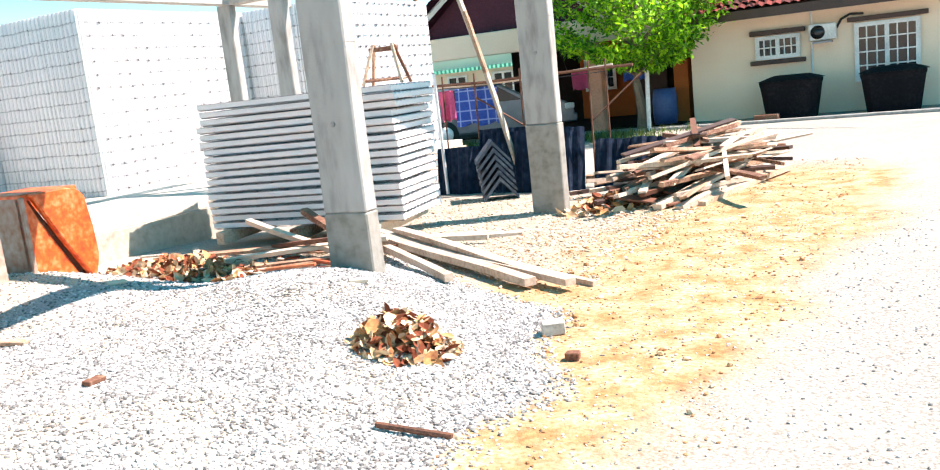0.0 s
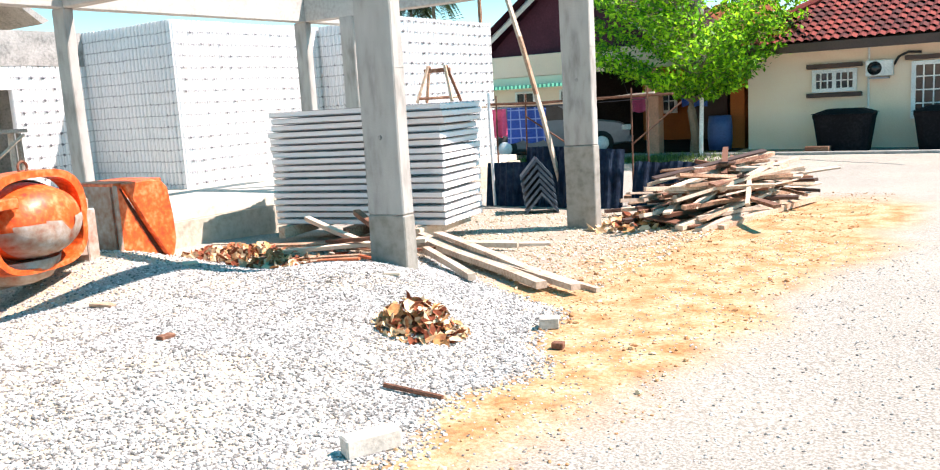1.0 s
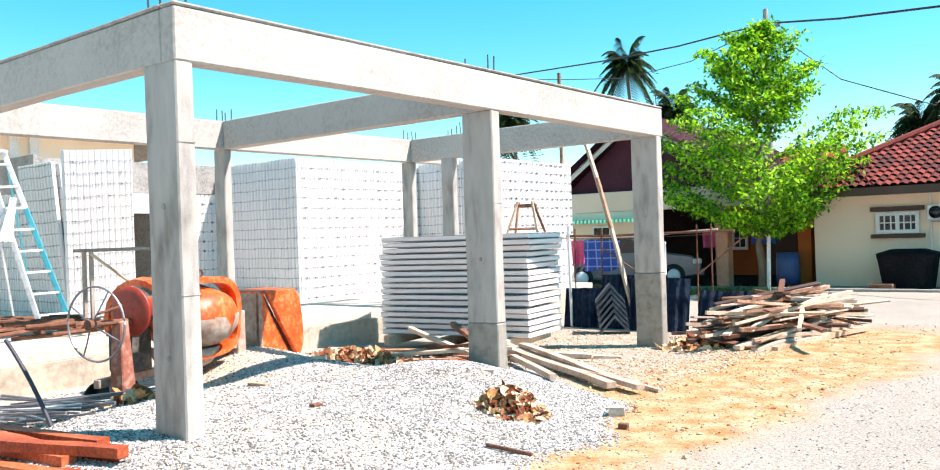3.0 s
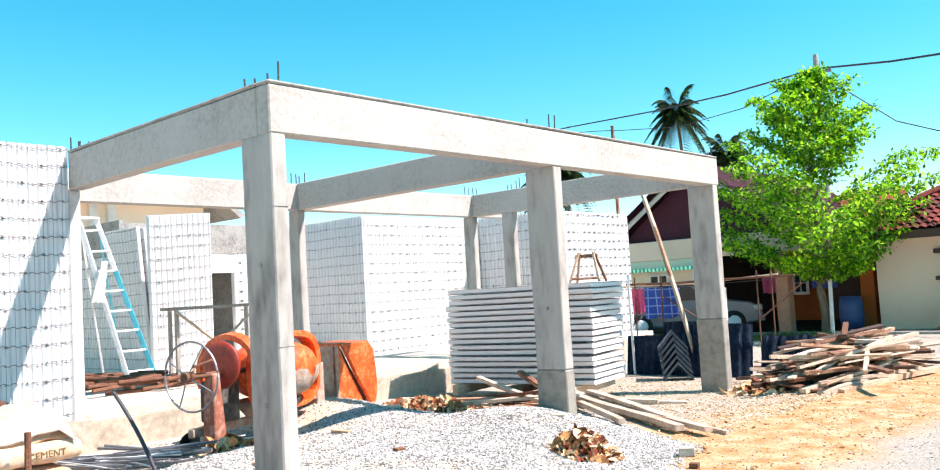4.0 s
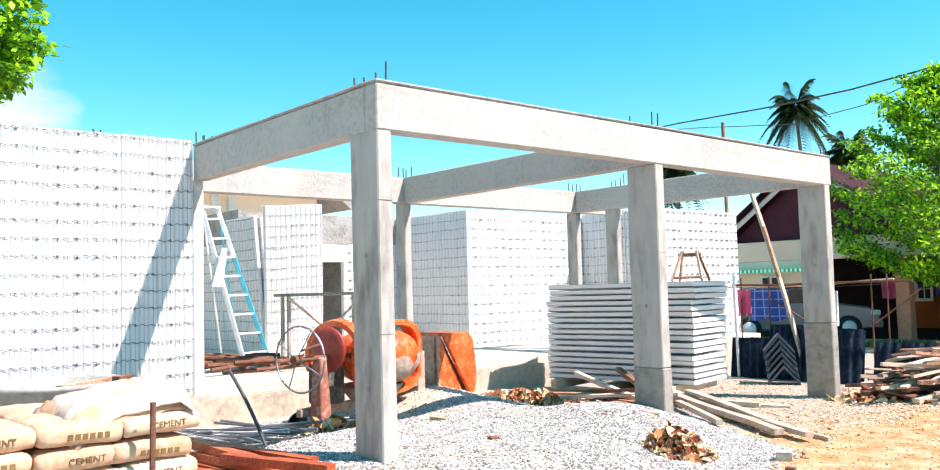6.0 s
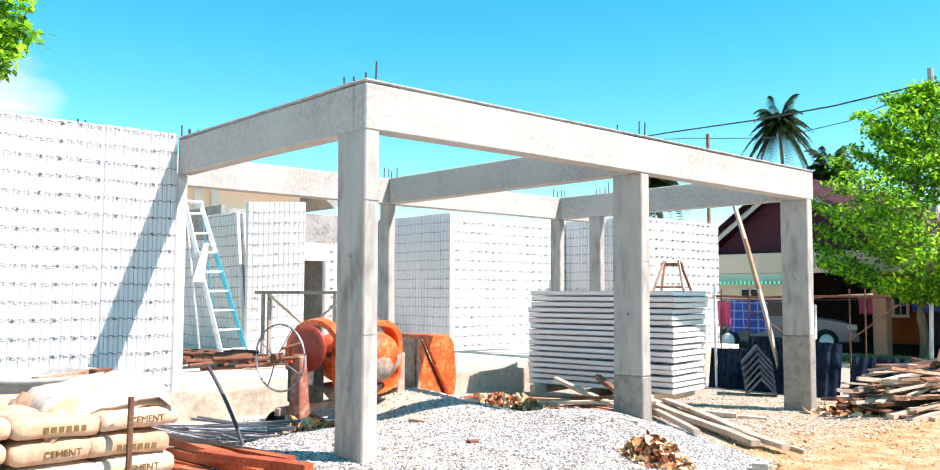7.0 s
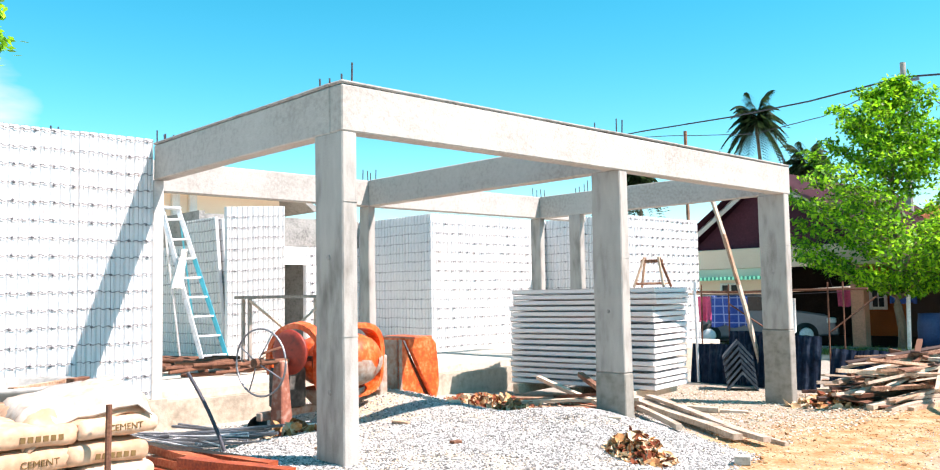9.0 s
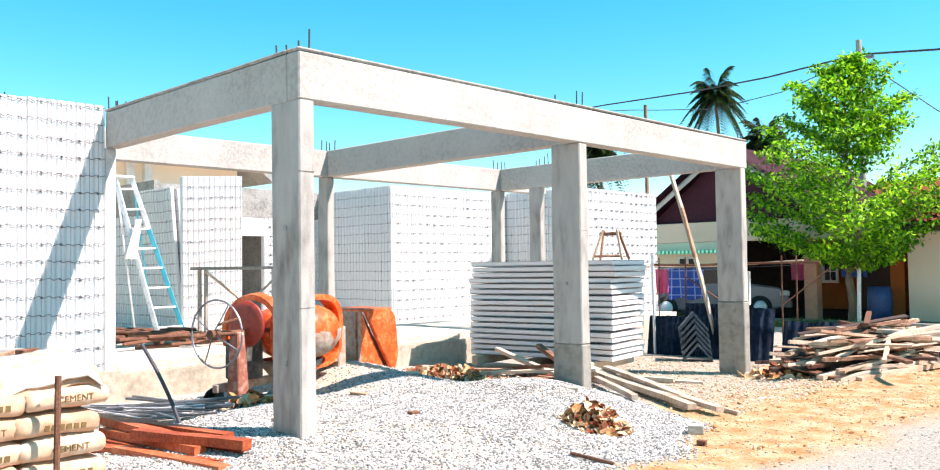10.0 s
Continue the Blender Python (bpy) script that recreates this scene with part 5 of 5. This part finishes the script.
def bin_at(x, label):
    root = thing("water_tank", (x, HY - 0.85, 0.0), label, "tank", "tanks along the house wall")
    bm = bmesh.new()
    v = []
    for z, s in ((0, 0.5), (0.72, 0.6), (0.78, 0.62), (0.84, 0.62)):
        v.append([bm.verts.new((c[0] * s, c[1] * s * 0.8, z)) for c in ((-1, -0.75), (-0.75, -1), (0.75, -1), (1, -0.75), (1, 0.75), (0.75, 1), (-0.75, 1), (-1, 0.75))])
    for a, b in zip(v, v[1:]):
        for k in range(8):
            bm.faces.new((a[k], a[(k + 1) % 8], b[(k + 1) % 8], b[k]))
    bm.faces.new(v[0][::-1])
    bm.faces.new(v[-1])
    part("body", bm, BINMAT, root)
    lid = bmesh.new()
    lo = [lid.verts.new((c[0] * 0.66, c[1] * 0.54, 0.845)) for c in ((-1, -0.75), (-0.75, -1), (0.75, -1), (1, -0.75), (1, 0.75), (0.75, 1), (-0.75, 1), (-1, 0.75))]
    hi = [lid.verts.new((p.co.x * 0.55, p.co.y * 0.5, 0.95)) for p in lo]
    for k in range(8):
        lid.faces.new((lo[k], lo[(k + 1) % 8], hi[(k + 1) % 8], hi[k]))
    lid.faces.new(hi)
    lid.faces.new(lo[::-1])
    part("lid", lid, BINMAT, root, "grey-black sloping lid")


bin_at(-1.88, "black plastic tank with a sloping lid beside the house")
bin_at(0.15, "black plastic tank with a sloping lid under a window")
o = tagged(mesh_ob("crate", box((-0.25, -0.15, 0), (0.25, 0.15, 0.17), None, 0.01), WOOD), "low brown crate beside a black tank", "crate")
o.matrix_world = pose(-2.3, HY - 1.6, 0)
kerb = box((-30, HY - 1.9, -0.1), (30, HY - 1.75, 0.07), None, 0.015)
tagged(mesh_ob("kerb", kerb, ROUGHCAST), "low dark concrete kerb along the house", "kerb", kind="structure")


# ---- porch house ----
PY = 20.4


def porch_house():
    root = thing("house", (-8, PY, 0), "orange and cream house with a maroon gable and car porch", "house")
    add = lambda n, bm, m, l="": at_parent(part(n, bm, m, None, l), root)
    add("porch_beam", box((-14.5, PY, 2.16), (-4.9, PY + 0.3, 2.74), None, 0.02), PLASTER, "cream plastered porch beam")
    # floor and back walls in SHADE carry the porch's shade in their colour
    add("porch_floor", box((-14.5, PY + 0.4, -0.1), (-4.4, 25.6, 0.03)), SHADE, "porch floor coloured near black for its shade")
    add("porch_roof", box((-14.5, PY + 0.3, 2.5), (-4.4, 26.4, 2.7)), PLASTER)
    add("pillar", box((-6.55, PY + 0.02, -0.05), (-6.2, PY + 0.36, 2.158), None, 0.02), PINKPILLAR, "salmon painted square pillar")
    add("pillar", box((-13.4, PY + 0.02, -0.05), (-13.05, PY + 0.36, 2.158), None, 0.02), PINKPILLAR, "salmon painted square pillar")
    add("wall", box((-8.7, 25.6, -0.05), (-6.9, 26.0, 2.5)), OCHRE, "deep orange plaster wall")
    add("wall", box((-6.896, 25.6, -0.05), (-4.3, 26.0, 2.5)), SHADE, "porch back wall coloured near black for its shade")
    add("wall", box((-4.75, 21.6, -0.05), (-4.4, 25.6, 2.5)), OCHRE, "deep orange plaster wall")
    add("wall", box((-14.5, 26.4, 2.5), (-4.4, 26.7, 3.0)), OCHRE)
    add("wall", box((-11.0, 25.6, -0.05), (-8.72, 26.0, 2.5)), SHADE, "left porch back wall, shade put into its colour")
    window(root, -8.5, -7.6, 0.9, 1.9, 25.6, 4, 3)
    add("door", box((-7.0, 25.52, 0.0), (-6.0, 25.59, 2.0), None, 0.01), DARKWOOD, "dark doorway")
    g = prism([(-11.4, 2.75), (-6.2, 2.75), (-8.65, 4.75), (-8.95, 4.75)], 0.12, pose(0, PY + 0.35, 0))
    add("gable", g, MAROON, "dark maroon boarded gable")
    for a, b in (((-11.9, 2.55), (-8.8, 4.8)), ((-8.8, 4.8), (-5.7, 2.55))):
        s = rod((a[0], PY - 0.05, a[1]), (b[0], PY - 0.05, b[1]), 0.08, seg=4)
        add("barge_board", s, WHITE, "pale barge board")
        rf = bmesh.new()
        q = [rf.verts.new(p) for p in ((a[0], PY - 0.4, a[1] + 0.15), (b[0], PY - 0.4, b[1] + 0.15), (b[0], 30, b[1] + 0.15), (a[0], 30, a[1] + 0.15))]
        rf.faces.new(q)
        bmesh.ops.solidify(rf, geom=list(rf.faces), thickness=0.1)
        add("roof", rf, MAROON, "dark roof slope")


porch_house()


def back_roof():
    root = thing("house", (-5, 28, 0), "terracotta roofed house behind the porch", "house")
    r = bmesh.new()
    q = [r.verts.new(p) for p in ((-8.2, 26.8, 2.9), (-4.4, 26.8, 2.9), (-5.4, 29, 4.3), (-7.4, 29, 4.3))]
    r.faces.new(q)
    bmesh.ops.solidify(r, geom=list(r.faces), thickness=0.15)
    at_parent(part("roof", r, TERRACOTTA, None, "orange terracotta roof slope"), root)
    at_parent(part("wall", box((-8.2, 27.2, -0.1), (-4.4, 32, 3.0)), PLASTER, None), root)


TERRACOTTA = mat("terracotta", (0.5, 0.17, 0.07), 0.8, grain=14, stain=2, bump=0.4)
back_roof()


def far_house():
    root = thing("house", (-16, 34, 0), "pale cream house far behind with a green awning", "house")
    add = lambda n, bm, m, l="": at_parent(part(n, bm, m, None, l), root)
    add("wall", box((-26, 33, -0.1), (-11.5, 36, 2.9)), PLASTER)
    aw = bmesh.new()
    for k in range(60):
        add_box(aw, (-24 + k * 0.2, 32.0, 1.98), (-23.9 + k * 0.2, 33, 2.12))
    add("awning", aw, mat("green_awning", (0.08, 0.38, 0.26), 0.6, bump=0), "green slatted awning")
    for k in range(5):
        x = -22 + k * 2.2
        window(root, x, x + 0.9, 1.0, 1.8, 33, 2, 1)


far_house()


def car():
    root = thing("car", (-10.35, 18.3, 0), "silver hatchback parked before the shaded porch", "car", rz=38)
    prof = [(0.0, 0.35), (0.02, 0.75), (0.25, 0.95), (0.75, 1.4), (1.1, 1.48), (2.2, 1.45), (3.0, 0.98), (3.85, 0.85), (4.1, 0.65), (4.12, 0.3), (3.6, 0.25), (0.4, 0.25)]
    body = prism(prof, 1.6, None, 0.05)
    part("body", body, CAR, root)
    glass = prism([(0.8, 0.98), (1.05, 1.36), (2.15, 1.36), (2.75, 0.98)], 0.02, pose(0, -0.015, 0))
    part("side_window", glass, DARKGLASS, root)
    for x in (0.75, 3.3):
        w = part("wheel", lathe([(0.0, -0.02), (0.2, -0.02), (0.22, 0.0), (0.3, 0.0), (0.32, 0.04), (0.32, 0.17), (0.0, 0.18)], 28, pose(x, 0.14, 0.315, 90, 0, 0)), RUBBER, root)
        part("rim", lathe([(0.0, -0.03), (0.17, -0.025), (0.19, -0.01), (0.0, 0.0)], 20, pose(x, -0.04, 0.315, -90, 0, 0)), ALU, w)
    part("headlight", box((3.85, -0.02, 0.62), (4.1, 0.25, 0.76), None, 0.02), WHITE, root)
    part("bumper", box((3.95, 0.0, 0.28), (4.18, 1.6, 0.5), None, 0.04), CAR, root)


car()
cloth("shirt", 0.6, 0.5, pose(-7.5, 22.5, 1.55), PINK, "pink shirts drying under the porch", 2)
cloth("cloth", 0.7, 0.6, pose(-5.9, 22.3, 1.75), BLUECLOTH, "dark blue cloth drying under the porch", 5)
for x, l in ((-7.5, "pink"), (-5.9, "blue")):
    ln = tube([(x - 0.7, 22.5 if x < -7 else 22.3, 2.5), (x - 0.4, 22.5 if x < -7 else 22.3, 1.55 if x < -7 else 1.75), (x + 0.4, 22.5 if x < -7 else 22.3, 1.55 if x < -7 else 1.75), (x + 0.7, 22.5 if x < -7 else 22.3, 2.5)], 0.008, 4)
    tagged(mesh_ob("clothes_line", ln, CABLE), "thin cord hung from the porch roof", "line")
barrel = lathe([(0.0, 0.0), (0.27, 0.0), (0.3, 0.3), (0.3, 0.6), (0.27, 0.88), (0.0, 0.88)], 24)
o = tagged(mesh_ob("barrel", barrel, BLUEBIN), "dark blue plastic barrel in the shade", "barrel")
o.matrix_world = pose(-4.9, 21.2, 0)


# ---- trees ----
def leaves_mesh(name, spots, size, seed):
    """Many single leaves round the given twig points."""
    rnd = np.random.RandomState(seed)
    vs, fs = [], []
    for (x, y, z, spread, cnt) in spots:
        for _ in range(cnt):
            o = rnd.normal(0, 1, 3) * (spread, spread, spread * 0.28)
            c = Vector((x + o[0], y + o[1], z + o[2]))
            az, tilt, s = rnd.uniform(0, math.tau), rnd.normal(0, 0.65), size * rnd.uniform(0.6, 1.3)
            d = Vector((math.cos(az) * math.cos(tilt), math.sin(az) * math.cos(tilt), math.sin(tilt) - 0.15)).normalized()
            n = d.cross(Vector((rnd.normal(0, 0.4), rnd.normal(0, 0.4), 1))).normalized()
            b = len(vs)
            vs.extend([tuple(c), tuple(c + d * s * 0.5 + n * s * 0.28), tuple(c + d * s), tuple(c + d * s * 0.5 - n * s * 0.28)])
            fs.append((b, b + 1, b + 2, b + 3))
    me = bpy.data.meshes.new(name)
    me.from_pydata(vs, [], fs)
    return me


def reach_at(f, stops):
    """Straight steps between (height, reach) stops."""
    for (f0, r0), (f1, r1) in zip(stops, stops[1:]):
        if f <= f1:
            return r0 + (r1 - r0) * max(0, f - f0) / (f1 - f0)
    return stops[-1][1]


def spreading_tree(at, height, low, seed, label, leaf_size, west, east, limbs=46, per=30):
    """Slender trunk with rising limbs; west and east: how far the crown goes out on either side, by height."""
    rnd = random.Random(seed)
    root = thing("tree", at, label, "tree")
    trunk = tube([(0.05 * math.sin(k * 1.7) * (k > 0), 0.05 * math.cos(k * 1.3), height * k / 12) for k in range(13)], [0.105 * (1 - 0.078 * k) + 0.008 for k in range(13)], 8)
    part("trunk", trunk, BARK, root)
    spots = []
    for i in range(limbs):
        f = (i + 0.5) / limbs
        tip_z = low + (height - low) * f
        az = i * 2.4 + rnd.uniform(-0.35, 0.35)
        ca, sa = math.cos(az), math.sin(az)
        w, e = reach_at(tip_z, west), reach_at(tip_z, east)
        side = e if ca > 0 else w
        l = (abs(ca) * side + (1 - abs(ca)) * 0.5 * (w + e)) * rnd.uniform(0.72, 1.06)
        foot_z = max(low * 0.8, tip_z - (0.45 + 0.4 * f) * l - 0.1)
        limb = bmesh.new()
        pts = []
        for k in range(8):
            t = k / 7
            bend = t ** 0.85
            pts.append((ca * l * t + 0.06 * rnd.uniform(-1, 1) * t, sa * l * t + 0.06 * rnd.uniform(-1, 1) * t, foot_z + (tip_z - foot_z) * bend))
        r = 0.034 * (1 - 0.6 * f)
        for p, q, k in zip(pts, pts[1:], range(7)):
            add_rod(limb, p, q, r * (1 - k / 8), r * (1 - (k + 1) / 8), 5, False)
        for k in range(2, 8):
            p = pts[k]
            spots.append((*p, 0.09 + 0.014 * k, int(per * 0.8)))
            for sgn in (-1, 1):
                for step in (0.45, 1.0):
                    wd = (0.16 + l * 0.2 * (1 - abs(k - 4) / 5)) * step * rnd.uniform(0.6, 1.2)
                    q = (p[0] - sa * sgn * wd + ca * wd * 0.5, p[1] + ca * sgn * wd + sa * wd * 0.5, p[2] + wd * rnd.uniform(0.0, 0.45))
                    add_rod(limb, p, q, r * 0.35, r * 0.12, 3, False)
                    spots.append((*q, 0.075 + 0.025 * min(2.0, l), per))
        part("limb", limb, BARK, root)
    link("crown", leaves_mesh("crown", spots, leaf_size, seed), LEAF, root, "bright green small leaves in loose tiers")
    return root


spreading_tree((-5.05, 19.6, -0.02), 6.7, 1.6, 5, "slender tree with tiers of bright green leaves beside a kerb", 0.125,
               [(1.4, 0.5), (2.0, 1.5), (2.6, 2.5), (3.9, 2.6), (5.0, 2.0), (6.2, 0.9), (7.0, 0.15)],
               [(1.4, 0.4), (1.9, 1.5), (2.5, 2.1), (3.2, 2.7), (4.2, 3.0), (4.5, 1.7), (5.0, 1.4), (5.9, 1.8), (6.2, 0.6), (7.0, 0.15)], 54, 22)
stake = tagged(mesh_ob("tree_stake", rod((-4.83, 19.5, -0.05), (-4.8, 19.53, 1.5), 0.05, seg=8), WHITE), "pale post tied beside the tree trunk", "post")
spreading_tree((-14.3, 0.1, 0.0), 6.85, 5.3, 9, "leafy green tree standing behind the foam wall", 0.2,
               [(4.0, 1.6), (7.0, 1.5)], [(4.0, 2.2), (6.0, 2.4), (7.0, 2.2)], 34, 18)


def palm(at, height, seed):
    rnd = random.Random(seed)
    root = thing("palm_tree", at, "tall dark coconut palm against the sky", "palm", "palms in the distance")
    lean = rnd.uniform(-0.06, 0.06)
    part("trunk", tube([(lean * height * (k / 8) ** 2, 0, height * k / 8) for k in range(9)], [0.22 - 0.012 * k for k in range(9)], 8), BARK, root)
    top = Vector((lean * height, 0, height))
    vs, fs = [], []
    for i in range(58):
        az, up, l = i * 2.4, 2.7 * (1 - i / 58) ** 1.1 - 0.8 + rnd.uniform(-0.15, 0.15), rnd.uniform(2.6, 3.7)
        flat = 1 / math.sqrt(1 + 0.5 * up * up)
        side = Vector((-math.sin(az), math.cos(az), 0))
        for k in range(22):
            t = (k + 1) / 22
            p = top + Vector((math.cos(az) * l * t * 0.8 * flat, math.sin(az) * l * t * 0.8 * flat, l * (up * t - 1.15 * t * t) * 0.75))
            for sgn in (-1, 1):
                w = 0.8 * math.sin(math.pi * min(0.95, t * 0.85 + 0.14)) * rnd.uniform(0.8, 1.15)
                tip = p + side * sgn * w * 0.8 + Vector((math.cos(az) * 0.22, math.sin(az) * 0.22, -0.6 * w))
                b = len(vs)
                u = Vector((math.cos(az) * 0.09, math.sin(az) * 0.09, 0.02))
                vs.extend([tuple(p - u), tuple(p + u), tuple(tip)])
                fs.append((b, b + 1, b + 2))
    me = bpy.data.meshes.new("fronds")
    me.from_pydata(vs, [], fs)
    link("fronds", me, PALMLEAF, root)


palm((-29.2, 60.1, -0.2), 15.0, 1)
palm((-27.6, 62.5, -0.2), 11.2, 2)
palm((-40.5, 59.6, -0.2), 11.6, 3)
palm((-43.5, 60.5, -0.2), 11.0, 4)
palm((-7.7, 67.6, -0.2), 10.6, 5)
palm((-10.5, 68.5, -0.2), 9.0, 6)
palm((-33.0, 66.0, -0.2), 9.5, 7)


def grass():
    rnd = np.random.RandomState(4)
    vs, fs = [], []
    for _ in range(5200):
        x, y = rnd.uniform(-9.5, -3.6), rnd.uniform(17.6, 19.4)
        if rnd.rand() > 0.35 + noise.noise((x, y, 0)) + 0.4 * (abs(x + 5.4) < 1):
            continue
        a, h = rnd.uniform(0, math.tau), rnd.uniform(0.04, 0.2)
        b = len(vs)
        z = ground_z(x, y)
        vs.extend([(x, y, z), (x + math.cos(a) * 0.02, y + math.sin(a) * 0.02, z), (x + rnd.normal(0, 0.05), y + rnd.normal(0, 0.05), z + h)])
        fs.append((b, b + 1, b + 2))
    me = bpy.data.meshes.new("grass")
    me.from_pydata(vs, [], fs)
    tagged(link("grass", me, GRASS), "thin weeds and grass along the kerb", "grass", kind="stuff")


grass()


# ---- pole, cables, rear neighbour ----
def pole():
    root = thing("utility_pole", (-7.69, 28.3, -0.1), "grey utility pole with cables behind a tree", "utility pole")
    part("shaft", rod((0, 0, 0), (0, 0, 9.3), 0.13, 0.09, 10), CONCRETE, root)
    part("cross_arm", box((-0.5, -0.05, 8.6), (0.5, 0.05, 8.7)), STEEL, root)
    for pts, r in (([(-31, 38, 10.6), (-22.87, 34.73, 9.92), (-16.75, 32.7, 9.38), (-12, 30.5, 8.95), (-7.69, 28.2, 8.68)], 0.035), ([(-7.69, 28.2, 8.68), (-4.6, 25.8, 7.85), (-1.48, 23.58, 7.2), (4, 19.5, 6.6)], 0.035),
                   ([(-24, 36, 9.9), (-21.21, 34.73, 9.43), (-19.04, 33.79, 9.01), (-14.97, 31.6, 8.22), (-11.24, 30.02, 8.16), (-7.9, 28.1, 8.5)], 0.018), ([(-7.5, 28.24, 8.4), (-4.97, 27.19, 6.22), (-2.07, 25.96, 4.9)], 0.018)):
        at_parent(part("cable", tube(pts, r, 5), CABLE, None, "black overhead cable"), root)


pole()


def rear_house():
    root = thing("house", (-22, 10, 0), "cream neighbour house with a grey roof behind the site", "house")
    add = lambda n, bm, m, l="": at_parent(part(n, bm, m, None, l), root)
    add("wall", box((-30, -4, -0.1), (-22, 12.6, 4.9)), PLASTER, "cream plaster wall")
    add("fascia", box((-30, -4.2, 4.904), (-21.2, 12.8, 5.1)), PLASTER)
    for y in (8.85, 9.4):
        add("pilaster", box((-21.998, y, 3.0), (-21.85, y + 0.24, 4.9), None, 0.01), WHITE)
    r = prism([(12.7, 5.1), (13.6, 4.4), (13.8, 4.5), (12.6, 5.3), (-4, 5.3), (-4, 5.104)], 8, pose(-21.4, 0, 0, 0, 0, 90))
    add("roof", r, ROUGHCAST, "grey weathered roof")


rear_house()
